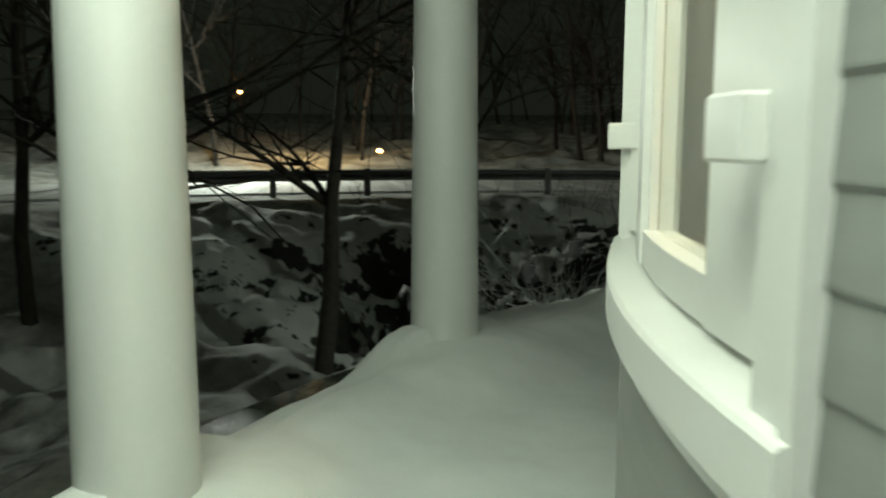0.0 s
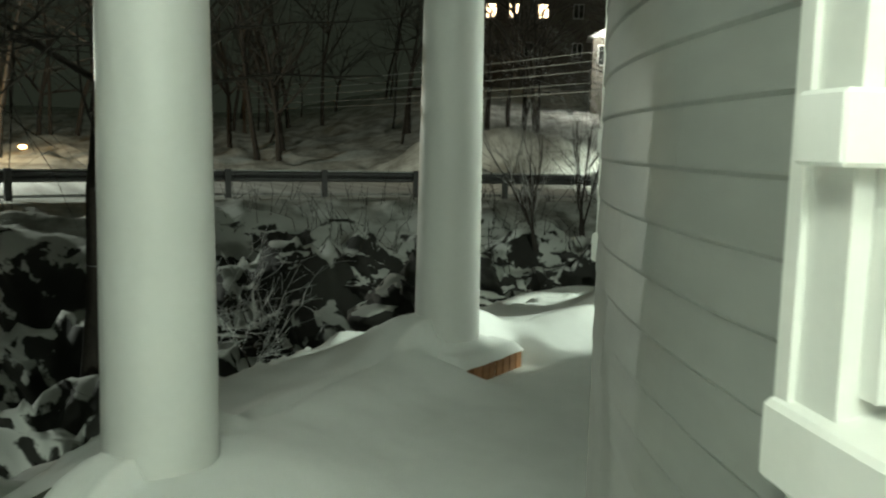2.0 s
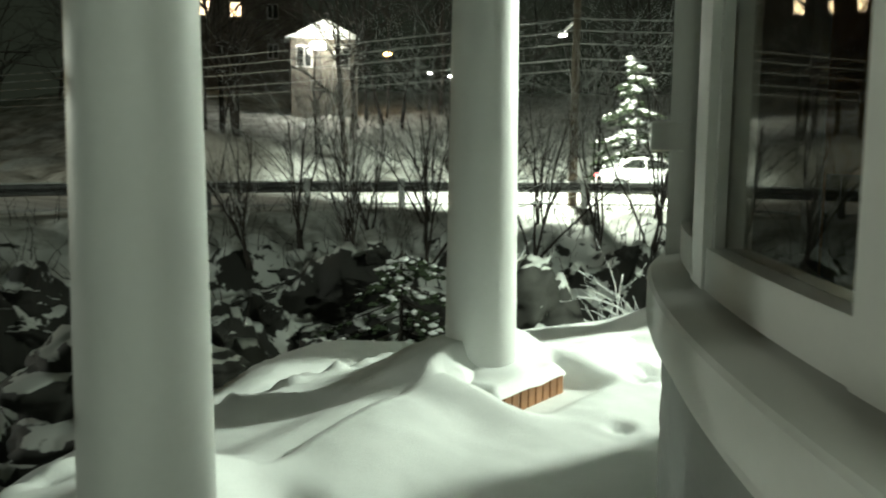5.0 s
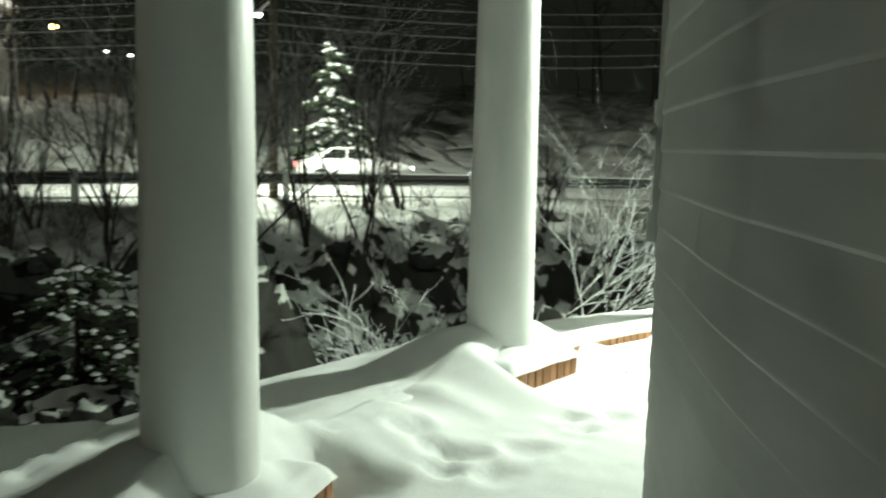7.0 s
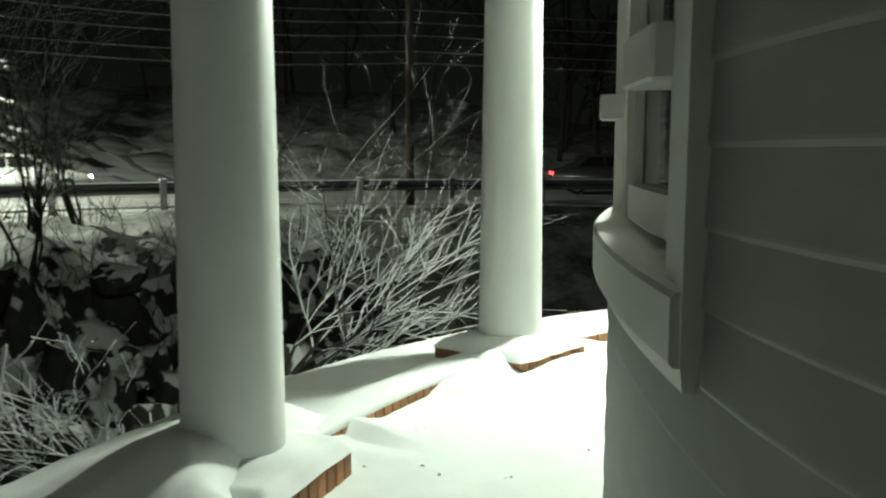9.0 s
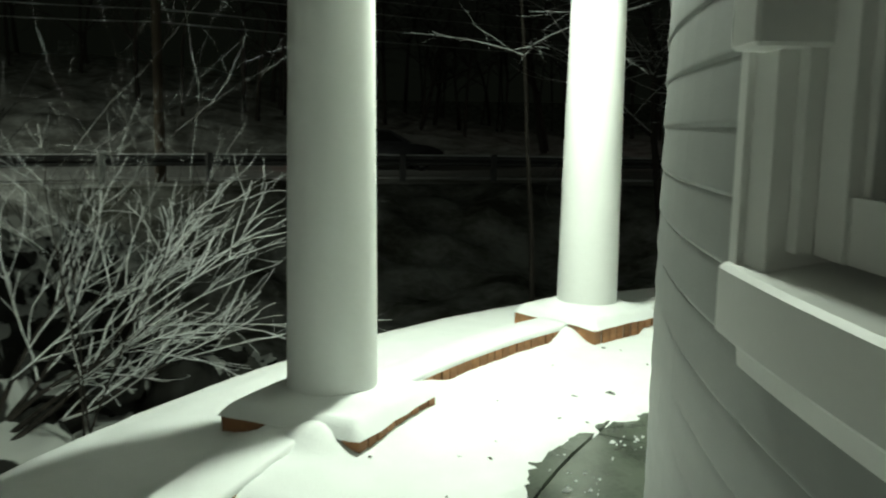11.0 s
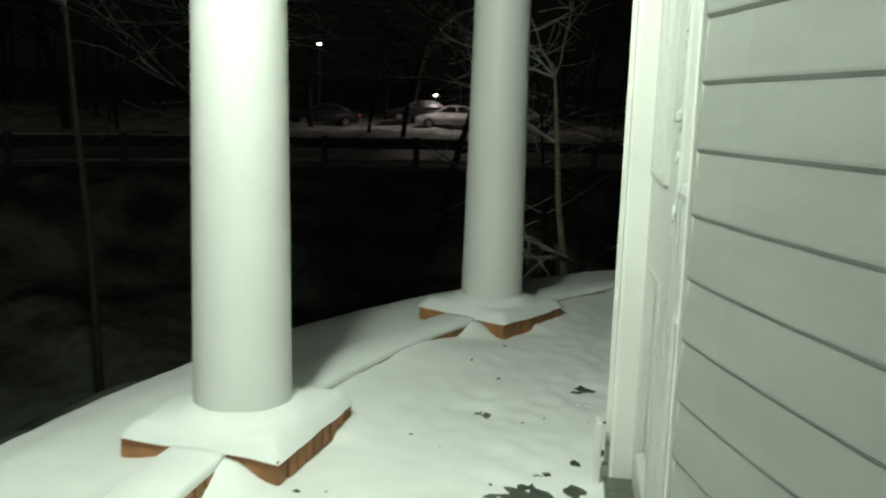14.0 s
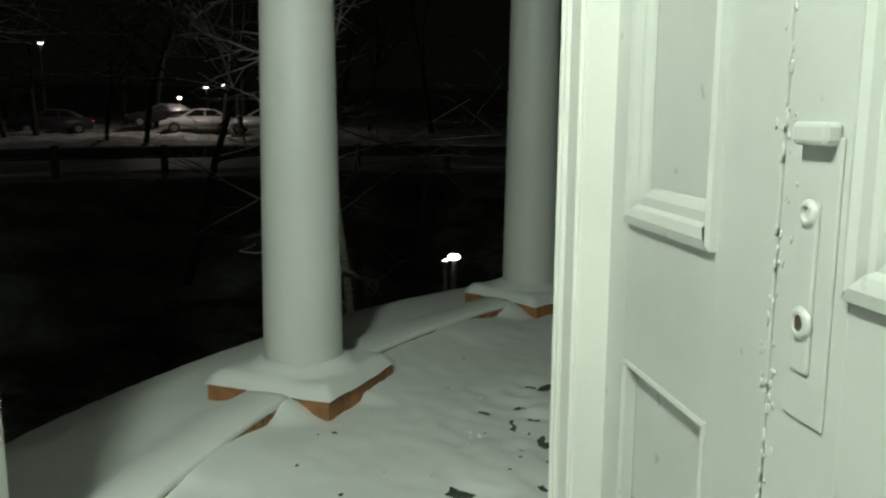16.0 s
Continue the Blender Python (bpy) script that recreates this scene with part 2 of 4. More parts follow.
def snow_height(deg, r):
    deep = step(deg, 50, 95)
    p = at(deg, r)
    z = 0.022 + 0.06 * deep
    z += 0.014 * noise.noise(p * 2.3) * (0.35 + deep) + 0.005 * noise.noise(p * 9) + 0.0025 * noise.noise(p * 26)
    if deg < 46 and r < 5.35:
        z += (0.007 * noise.noise(p * 13) + 0.004 * noise.noise(p * 31)) * step(deg, -30, 0) * (1 - step(deg, 36, 46)) * (1 - step(r, 5.1, 5.35))
    near = min(abs(deg - c) for c in COLS)
    side = deg - COLS[min(range(9), key=lambda q: abs(deg - COLS[q]))]
    # drift against the kerb, away from the plinths
    drift = step(r, 5.0, 5.42) * (1 - step(r, 5.50, 5.52))
    rise = step(near, 3.2, 9.0) if side > 0 or deg > 91 else step(near, 9.5, 13)
    if 44 < deg < 62:
        rise = 1 - 0.85 * step(deg, 53.5, 55.5) * (1 - step(deg, 59, 61.5)) - 0.25 * step(deg, 47, 48.5) * (1 - step(deg, 50, 52))
    elif 68 < deg < 87.6:
        rise = (1 - 0.75 * math.exp(-((deg - 78.5) / 1.2) ** 4)) * (1 - step(deg, 84.5, 87.4))
    elif 23.5 < deg <= 44:
        rise = 0.9 * step(deg, 37.5, 41)
    elif deg < 22 and side < 0:
        rise = 0.8
    z += drift * ((0.083 - 0.022) * rise + 0.05 * step(deg, 62, 95) * step(near, 3.4, 6.0))
    # little fan in the corner where kerb and plinth meet
    for c in COLS:
        if abs(deg - c) < 6:
            d = (p - at(c + 3.35, R_COL - 0.11)).length
            z += 0.075 * (1 - step(d, 0.0, 0.17)) * (r < R_COL) * (1 - step(deep, 0.2, 0.5))
    if r > 5.50:
        z += (0.052 - 0.02 * step(r, 5.75, 6.4)) * (1 - 0.2 * deep) + 0.02 * deep
        z -= 0.07 * deep * step(r, 5.62, 5.95) + 0.04 * (1 - deep) * step(r, 5.62, 5.8)
    for k, c in enumerate(COLS):
        if DEPTH[k] and abs(deg - c) < 12:
            m, scoop = mound_at(k, c, p)
            z += m
            z += (0.012 - z) * scoop
    if deep > 0.3:
        for a, q, s in TRACKS:
            d = (p - at(a, q)).length
            if d < 0.3:
                d += 0.05 * noise.noise(p * 11) + 0.03 * noise.noise(p * 24)
                z -= 0.026 * (1 - step(d, s * 0.1, s * 1.15)) - 0.006 * math.exp(-((d - s * 1.25) / 0.03) ** 2)
    z = max(z, 0.012)
    e = edge_of_terrace(deg)
    if 76 < deg < 140 and r > 5.9:
        # ragged furrow along the old terrace edge
        w = step(deg, 80, 85) * (1 - step(deg, 126, 138))
        u = r - 6.5 - 0.03 * noise.noise(p * 3)
        z -= w * (0.13 * math.exp(-(u / 0.07) ** 2) - 0.03 * math.exp(-((u + 0.16) / 0.07) ** 2) * noise.noise(p * 8) * 2)
        z += w * 0.045 * noise.noise(p * 14) * math.exp(-((u + 0.03) / 0.12) ** 2)
    if r > 5.6:
        z -= 0.22 * step(deg, 122, 142) * step(r, 5.65, 5.9)
    z -= 0.05 * step(deg, 80, 86) * step(r, 6.52, 6.66)
    if r > e - 0.3:
        z -= 0.05 * step(r, e - 0.3, e) + 0.8 * step(r, e - 0.03, e + 0.25)
    return z


def bare(deg, r):
    """How far the snow has been trodden or melted off the slates beside the door."""
    p = at(deg, r)
    n = 0.16 * noise.noise(p * 2.1) + 0.10 * noise.noise(p * 6) + 0.07 * noise.noise(p * 17)
    a = 0.52 - abs(r - 4.2) - 0.0020 * (deg - 45) ** 2 + n if 22 < deg < 64 else -1
    b = -1
    if -30 < deg < 44 and r < 5.25:
        b = 0.35 * noise.noise(p * 2.9 + Vector((7, 1, 2))) + 0.24 * noise.noise(p * 10) + 0.45 * (4.70 - r) - 0.05
    return a, b


def snow_sheet():
    bm = bmesh.new()
    rs = [4.205 + 0.033 * i for i in range(int((6.6 - 4.2) / 0.033))]
    rs += [6.6 + 0.07 * i for i in range(1, 17)]
    degs = [205 - 0.42 * i for i in range(int((205 + 45) / 0.42))]
    grid = []
    for d in degs:
        row = []
        for r in rs:
            z = snow_height(d, r)
            if r < 5.3:
                a, b = bare(d, r)
                z -= 0.05 * step(a, -0.06, 0.12) + 0.02 * step(b, -0.05, 0.15)
            row.append(bm.verts.new(at(d, r, z)))
        grid.append(row)
    for a, b in zip(grid, grid[1:]):
        for j in range(len(rs) - 1):
            bm.faces.new((a[j], a[j + 1], b[j + 1], b[j]))
    bmesh.ops.recalc_face_normals(bm, faces=bm.faces[:])
    return tagged(part("snow_cover", bm, SNOW, smooth=True), "fresh drifted snow lying over porch and terrace", "snow", kind="structure")


# ---- ground ----
R_RAIL = 25.2


def ground_height(x, y):
    r = math.hypot(x, y)
    d = r - R_RAIL
    p = Vector((x, y, 0))
    z = -0.75 - 1.75 * step(r, 6.7, 12.5)
    z += (-0.42 - z) * step(d, -11.5, -1.3)
    if d > 10.0:
        a = math.degrees(math.atan2(y, x))
        hill = 0.03 + 0.13 * step(a, -25, 8) - 0.08 * step(a, 62, 75)
        z += hill * (d - 10.0) * step(d, 10.0, 18) * (1 - 0.5 * step(d, 40, 120))
        # ploughed bank beyond the road
        z += 2.2 * math.exp(-((a - 62) / 7.5) ** 4) * math.exp(-((d - 13.5) / 2.6) ** 2)
    n = 0.45 * noise.noise(p * 0.25) + 0.30 * noise.noise(p * 0.8 + Vector((0, 0, 3))) + 0.14 * noise.noise(p * 2.1)
    rough = step(r, 6.9, 9.0) * (1 - step(d, -3.0, -1.0) * (1 - step(d, 11, 15)))
    if 7.5 < r < 22:
        # broken ledges of rock on the far side of the gully
        a = math.degrees(math.atan2(y, x))
        m = step(r, 8.0, 9.5) * (1 - step(r, 17.0, 21.5)) * step(a, 12, 22) * (1 - step(a, 100, 116))
        if m:
            v = 3.2 * (1.3 * noise.noise(p * 0.42 + Vector((5, 2, 0))) + 0.75 * noise.noise(p * 1.15) + 0.35 * noise.noise(p * 2.7))
            k = math.floor(v)
            z += m * 0.34 * (k + step(v - k, 0.40, 0.58))
    return z + n * rough


def ground():
    bm = bmesh.new()
    rs, r = [6.5], 6.5
    while r < 900:
        r *= 1.0125 if r < 27 else 1.03
        rs.append(r)
    angs, a = [], -180.0
    while a < 179.9:
        angs.append(a)
        a += 0.4 if 4 <= a < 128 else 1.25
    seg = len(angs)
    grid = []
    for rr in rs:
        row = []
        for a in angs:
            p = at(a, rr)
            row.append(bm.verts.new((p.x, p.y, ground_height(p.x, p.y) if rr < 250 else 9.0)))
        grid.append(row)
    for a, b in zip(grid, grid[1:]):
        for i in range(seg):
            bm.faces.new((a[i], a[(i + 1) % seg], b[(i + 1) % seg], b[i]))
    bmesh.ops.recalc_face_normals(bm, faces=bm.faces[:])
    for f in bm.faces:
        c = f.calc_center_median()
        a = math.degrees(math.atan2(c.y, c.x)) + 14 * noise.noise(c * 0.2)
        # sector past the door takes the darkened ground so it stays dim
        f.material_index = 1 if -100 < a < 16 and c.length < 24.0 else 2 if 10 < a < 118 and c.length < 21.5 else 0
    return tagged(part("ground", bm, [GROUND, DIMGROUND, SNOWROCK], smooth=True), "snow-covered gully and hillside with bare patches", "ground", kind="structure")


ground()
snow_sheet()

bm = bmesh.new()
sweep(bm, [(R_RAIL + 0.9, -0.5), (R_RAIL + 9.2, -0.5), (R_RAIL + 9.2, -0.34), (R_RAIL + 0.9, -0.35)], 150, -70, 2.0)
tagged(part("road", bm, ROADSNOW), "road covered in packed snow with wheel tracks", "road", kind="structure")

def ribbon(name, pts, half, lift, material, label, category):
    bm = bmesh.new()
    rows = []
    for i, q in enumerate(pts):
        d = (pts[min(i + 1, len(pts) - 1)] - pts[max(i - 1, 0)]).normalized()
        n = Vector((-d.y, d.x, 0))
        rows.append([bm.verts.new(Vector((*(q + n * u * half).xy, ground_height(*(q + n * u * half).xy) + lift - 0.25 * (abs(u) > 1)))) for u in (-1.05, -1, -0.5, 0, 0.5, 1, 1.05)])
    for a, b in zip(rows, rows[1:]):
        for k in range(6):
            bm.faces.new((a[k], a[k + 1], b[k + 1], b[k]))
    bmesh.ops.recalc_face_normals(bm, faces=bm.faces[:])
    return tagged(part(name, bm, material, smooth=True), label, category, kind="structure")


TRACK = mat("wheel rut", (0.16, 0.16, 0.15), 0.8, scale=1.5, fine=12, second=(0.3, 0.3, 0.29), bump=0.4, depth=0.04)
drive = [Vector((31.5, 12.6, 0)).lerp(Vector((56.0, 31.0, 0)), i / 30) + Vector((0, 1.6 * math.sin(i / 30 * 3), 0)) for i in range(31)]
ribbon("road_drive", drive, 3.2, 0.16, ROADSNOW, "snowy drive climbing the hill", "road")
for off in (-1.0, 0.7):
    ribbon("road_rut", [q + Vector((-0.6, 0.8, 0)) * off for q in drive], 0.22, 0.20, TRACK, "dark wheel rut in the snowy drive", "road")

# porch floor slab and ceiling
bm = bmesh.new()
sweep(bm, [(4.0, -0.5), (6.2, -0.5), (6.2, -0.06), (5.66, -0.06), (5.66, -0.014), (4.0, -0.014)], 205, -45, 2.0)
floor = tagged(part("floor", bm, SLATE), "wet dark slate porch floor", "floor", kind="structure")
# porch ceiling is added out of view to close off the sky
bm = bmesh.new()
sweep(bm, [(4.0, 2.75), (6.1, 2.75), (6.1, 3.1), (4.0, 3.1)], 235, -75, 3.0)
tagged(part("ceiling", bm, CEILDARK), "unseen dark porch ceiling that limits bounce", "ceiling", kind="structure")

def flagstones():
    rnd = random.Random(8)
    edges = [4.2, 4.62, 5.02, 5.42]
    for k in range(3):
        a = 66.0
        while a > -28:
            w = rnd.uniform(5.0, 9.0)
            bm = bmesh.new()
            g = 0.10
            tilt = rnd.uniform(-0.003, 0.003)
            sweep(bm, [(edges[k] + 0.006, -0.0135), (edges[k + 1] - 0.006, -0.0135), (edges[k + 1] - 0.008, 0.001 + tilt), (edges[k] + 0.008, 0.001 - tilt)], a, a - w + g, 2.0)
            part("flagstone", bm, SLATE, floor)
            a -= w


flagstones()
# ---- house wall ----
wall = tagged(new("wall_round"), "round house wall with grey-toned clapboards", "wall", kind="structure")
spans = [(-75, DOOR_SPAN[0])]
prev = DOOR_SPAN[1]
for w in reversed(WINDOWS):
    spans.append((prev, w[0]))
    prev = w[1]
spans.append((prev, 235))
bm = bmesh.new()
for a0, a1 in spans:
    sweep(bm, [(3.95, -0.4), (R_WALL - 0.035, -0.4), (R_WALL - 0.035, 2.75), (3.95, 2.75)], a0, a1)
for (a0, a1), sill in zip(WINDOWS, SILLS):
    sweep(bm, [(3.95, -0.4), (R_WALL - 0.035, -0.4), (R_WALL - 0.035, sill - 0.02), (3.95, sill - 0.02)], a0, a1)
    sweep(bm, [(3.95, HEAD), (R_WALL - 0.035, HEAD), (R_WALL - 0.035, 2.75), (3.95, 2.75)], a0, a1)
sweep(bm, [(3.95, HEAD), (R_WALL - 0.035, HEAD), (R_WALL - 0.035, 2.75), (3.95, 2.75)], *DOOR_SPAN)
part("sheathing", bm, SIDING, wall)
EXPO = 0.0873


JOINTS = random.Random(64)


def clapboard(a0, a1, z):
    """One course between a0 and a1, laid in lengths with open butt joints."""
    while a1 - a0 > 16:
        cut = a0 + JOINTS.uniform(9, 22)
        if a1 - cut < 4:
            break
        board(a0, cut - 0.006, z)
        a0 = cut + 0.006
    board(a0, a1, z)


def board(a0, a1, z):
    z += JOINTS.uniform(-0.0015, 0.0015)
    bm = bmesh.new()
    sweep(bm, [(R_WALL - 0.036, z - 0.002), (R_WALL - 0.0105, z - 0.001), (R_WALL - 0.0050, z + 0.001), (R_WALL - 0.0015, z + 0.0065), (R_WALL - 0.0012, z + 0.010), (R_WALL - 0.0058, z + EXPO + 0.004), (R_WALL - 0.036, z + EXPO + 0.003)], a0, a1, 1.5)
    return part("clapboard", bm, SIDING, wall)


z = -0.022
while z < 2.66:
    for a0, a1 in spans:
        clapboard(a0, a1, z)
    for (a0, a1), sill in zip(WINDOWS, SILLS):
        if z + EXPO < sill - 0.06 or z > HEAD + 0.02:
            clapboard(a0, a1, z)
    if z > HEAD + 0.05:
        clapboard(DOOR_SPAN[0], DOOR_SPAN[1], z)
    z += EXPO
bm = bmesh.new()
for a0, a1 in spans:
    sweep(bm, [(R_WALL - 0.03, -0.1), (R_WALL + 0.025, -0.1), (R_WALL + 0.025, 0.045), (R_WALL - 0.03, 0.06)], a0, a1)
tagged(part("baseboard", bm, PAINT), "white painted skirting board at the wall foot", "baseboard", kind="structure")

# ---- columns ----


def column_mesh():
    bm = bmesh.new()
    prof = []
    for i in range(25):
        z = i / 24 * 2.64
        prof.append((0.178 - 0.0105 * z - 0.004 * (z / 2.64) ** 2, z))
    lathe(bm, prof, 56)
    return bm


def plinth_thing(k, deg):
    m = Matrix.Translation(at(deg, R_COL, 0)) @ pose(0, 0, 0, 0, 0, deg)
    col = empty("porch_column", m @ pose(0, 0, PTOP), "round tapered white painted porch column on a brick plinth", "column", "columns round the porch")
    part("shaft", column_mesh(), COLPAINT, col, smooth=True)
    bm = bmesh.new()
    box(bm, -0.2, 0.2, -0.2, 0.2, 2.64, 2.70 - 0.06 + 0.002, 0.0)
    part("capital", bm, PAINT, col)
    h = PLINTH / 2
    pl = empty("brick_plinth", m, "square red brick plinth capped with snow" if DEPTH[k] < 0.1 else "square red brick plinth half buried in drifted snow", "plinth", "plinths round the porch")
    bm = bmesh.new()
    box(bm, -h + 0.008, h - 0.008, -h + 0.008, h - 0.008, -0.3, PTOP - 0.012)
    part("core", bm, MORTAR, pl)
    return pl


bm = bmesh.new()
box(bm, -0.029, 0.029, -0.1, 0.1, -0.10, 0.0, 0.004)
BRICK_MESH = bpy.data.meshes.new("brick")
bm.to_mesh(BRICK_MESH)
bm.free()
BRICK_MESH.materials.append(BRICK)


def brick(parent, x, y, z, turn, jit):
    ob = new("brick", BRICK_MESH)
    ob.parent = parent
    ob.matrix_basis = pose(x + jit.uniform(-0.002, 0.002), y + jit.uniform(-0.002, 0.002), z + jit.uniform(-0.003, 0.001), 0, 0, turn + jit.uniform(-0.6, 0.6))


def cap_of_snow(k, pl):
    """Rounded snow on a plinth, pressed up against the column."""
    rnd = random.Random(40 + k)
    bm = bmesh.new()
    h, n = PLINTH / 2 + 0.008, 26
    top = []
    ph = rnd.uniform(0, 50)
    for i in range(n + 1):
        row = []
        for j in range(n + 1):
            x, y = -h + 2 * h * i / n, -h + 2 * h * j / n
            e = min(h - abs(x), h - abs(y))
            z = PTOP - 0.006 + 0.056 * step(e, -0.004, 0.045) + 0.010 * noise.noise(Vector((x * 6 + ph, y * 6, k)))
            d = math.hypot(x, y)
            z += 0.035 * (1 - step(d, 0.18, 0.27))
            w = 0.006 * noise.noise(Vector((x * 9, y * 9, ph)))
            row.append(bm.verts.new((x + w, y + w, z)))
        top.append(row)
    for i in range(n):
        for j in range(n):
            bm.faces.new((top[i][j], top[i + 1][j], top[i + 1][j + 1], top[i][j + 1]))
    part("snow_cap", bm, SNOW, pl, "rounded cap of snow", smooth=True)


PLINTHS = [plinth_thing(k, c) for k, c in enumerate(COLS)]
for k, pl in enumerate(PLINTHS):
    cap_of_snow(k, pl)

KERBS = []
for k in range(8):
    a0, a1 = COLS[k], COLS[k + 1]
    half = math.degrees((PLINTH / 2 + 0.006) / R_COL)
    kb = empty("brick_kerb", Matrix.Identity(4), "low curved red brick kerb under a strip of snow", "kerb", "kerbs between the plinths")
    bm = bmesh.new()
    sweep(bm, [(R_COL - 0.088, -0.2), (R_COL + 0.088, -0.2), (R_COL + 0.088, 0.075), (R_COL - 0.088, 0.075)], a0 - half, a1 + half, 1.0)
    part("core", bm, MORTAR, kb)
    bm = bmesh.new()
    sweep(bm, [(R_COL - 0.103, 0.078), (R_COL + 0.11, 0.05), (R_COL + 0.11, 0.098), (R_COL + 0.092, 0.110), (R_COL, 0.113), (R_COL - 0.092, 0.110), (R_COL - 0.103, 0.102)], a0 - half, a1 + half, 0.5)
    for v in bm.verts:
        if v.co.z > 0.095:
            v.co.z += 0.006 * noise.noise(v.co * 5)
    part("snow_cap", bm, SNOW, kb, "smooth ridge of snow", smooth=True)
    KERBS.append((kb, a0 - half, a1 + half))


def crumbs():
    rnd = random.Random(19)
    vs, fs = [], []
    while len(fs) < 8 * 340:
        d, r = rnd.uniform(-20, 60), 4.22 + rnd.random() ** 1.5 * 0.95
        b = max(bare(d, r))
        if not -0.03 < b < 0.34 or noise.noise(at(d, r) * 5) < 0.02:
            continue
        p, q = at(d, r, 0.004), rnd.uniform(0.002, 0.009) * (1.8 if rnd.random() < 0.15 else 1)
        base = len(vs)
        for k in ((1, 0, 0), (0, 1, 0), (-1, 0, 0), (0, -1, 0), (0, 0, 0.8), (0, 0, -0.5)):
            vs.append(tuple(p + Vector(k) * q * rnd.uniform(0.6, 1.4)))
        fs += [tuple(base + k for k in t) for t in ((0, 1, 4), (1, 2, 4), (2, 3, 4), (3, 0, 4), (1, 0, 5), (2, 1, 5), (3, 2, 5), (0, 3, 5))]
    me = bpy.data.meshes.new("snow_crumbs")
    me.from_pydata(vs, [], fs)
    me.materials.append(SNOW)
    tagged(new("snow_crumbs", me), "scattered crumbs of snow on wet slates", "snow", kind="stuff")


crumbs()


def litter():
    rnd = random.Random(23)
    vs, fs = [], []
    for i in range(50):
        d, r = rnd.uniform(-20, 66), rnd.uniform(4.35, 5.25)
        p = at(d, r, max(0.006, snow_height(d, r) + 0.002))
        a, q = rnd.uniform(0, 6.28), rnd.uniform(0.004, 0.016)
        u = Vector((math.cos(a), math.sin(a), rnd.uniform(-0.1, 0.3)))
        w = Vector((-math.sin(a), math.cos(a), 0)) * rnd.uniform(0.25, 0.7)
        b = len(vs)
        vs += [tuple(p - u * q), tuple(p + w * q), tuple(p + u * q), tuple(p - w * q), tuple(p + Vector((0, 0, q * 0.4)))]
        fs += [(b, b + 1, b + 4), (b + 1, b + 2, b + 4), (b + 2, b + 3, b + 4), (b + 3, b, b + 4)]
    me = bpy.data.meshes.new("leaf_litter")
    me.from_pydata(vs, [], fs)
    me.materials.append(BARK)
    tagged(new("leaf_litter", me), "dark bits of leaf and twig on the snow", "litter", kind="stuff")


litter()

# ---- guard rail ----


def guard_rail():
    g = empty("guard_rail", Matrix.Identity(4), "galvanised steel guard rail beside the snowy road, posts darkened outside the lamplight", "guard rail")
    bm = bmesh.new()
    prof = [(0, 0), (-0.08, 0.04), (-0.08, 0.1), (0, 0.15), (-0.08, 0.2), (-0.08, 0.27), (0, 0.31), (0.02, 0.31), (-0.05, 0.24), (0.02, 0.15), (-0.05, 0.07), (0.02, 0)]
    sweep(bm, [(R_RAIL + a, 0.03 + b) for a, b in prof], 112, -62, 1.0)
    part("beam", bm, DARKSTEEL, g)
    bm = bmesh.new()
    sweep(bm, [(R_RAIL - 0.085, 0.335), (R_RAIL + 0.05, 0.335), (R_RAIL + 0.03, 0.37), (R_RAIL - 0.05, 0.375)], 112, -62, 1.0)
    part("snow_cap", bm, SNOW, g, "thin line of snow")
    for i in range(27):
        a = 110.0 - 6.4 * i
        bm = bmesh.new()
        box(bm, -0.07, 0.07, -0.09, 0.09, -0.5, 0.40, 0.02)
        # posts outside the lamplit stretch take dark steel in place of shade
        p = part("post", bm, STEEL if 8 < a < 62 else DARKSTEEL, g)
        p.matrix_basis = Matrix.Translation(at(a, R_RAIL - 0.13)) @ pose(0, 0, 0, 0, 0, a)
        # darkened posts go without snow caps too
        if not 8 < a < 62:
            continue
        bm = bmesh.new()
        box(bm, -0.09, 0.09, -0.11, 0.11, 0.40, 0.46, 0.025)
        part("snow_cap", bm, SNOW, p, "small cap of snow")


guard_rail()

# ---- glass, curtains and the room behind the windows ----
GLASS = bpy.data.materials.new("window glass")
GLASS.use_nodes = True
gb = GLASS.node_tree.nodes["Principled BSDF"]
gb.inputs["Base Color"].default_value = (0.92, 0.95, 0.9, 1)
gb.inputs["Roughness"].default_value = 0.0
gb.inputs["Transmission Weight"].default_value = 1.0
gb.inputs["IOR"].default_value = 1.45
ORANGE = mat("ochre room wall", (0.50, 0.25, 0.08), 0.8, vary=0.15, scale=2, fine=40)
OLIVE = mat("olive dado paint", (0.16, 0.16, 0.08), 0.7, vary=0.15, scale=3, fine=40)
DARKWOOD = mat("dark room wood", (0.08, 0.06, 0.035), 0.6, vary=0.3, scale=3, fine=30)

bm = bmesh.new()
sweep(bm, [(2.5, 0.0), (2.55, 0.0), (2.55, 2.75), (2.5, 2.75)], 205, 10, 3)
tagged(part("wall_room", bm, ORANGE), "ochre painted inner room wall", "wall", kind="structure")
bm = bmesh.new()
sweep(bm, [(2.55, -0.05), (3.94, -0.05), (3.94, 0.02), (2.55, 0.02)], 205, 10, 3)
tagged(part("floor_room", bm, DARKWOOD), "dark wooden room floor", "floor", kind="structure")
bm = bmesh.new()
sweep(bm, [(2.55, 0.02), (2.6, 0.02), (2.6, 1.08), (2.55, 1.08)], 205, 10, 3)
tagged(part("trim_room", bm, DARKWOOD), "dark wainscot below the ochre wall", "trim", kind="structure")
bm = bmesh.new()
sweep(bm, [(2.5, 2.72), (3.95, 2.72), (3.95, 2.8), (2.5, 2.8)], 205, 10, 3)
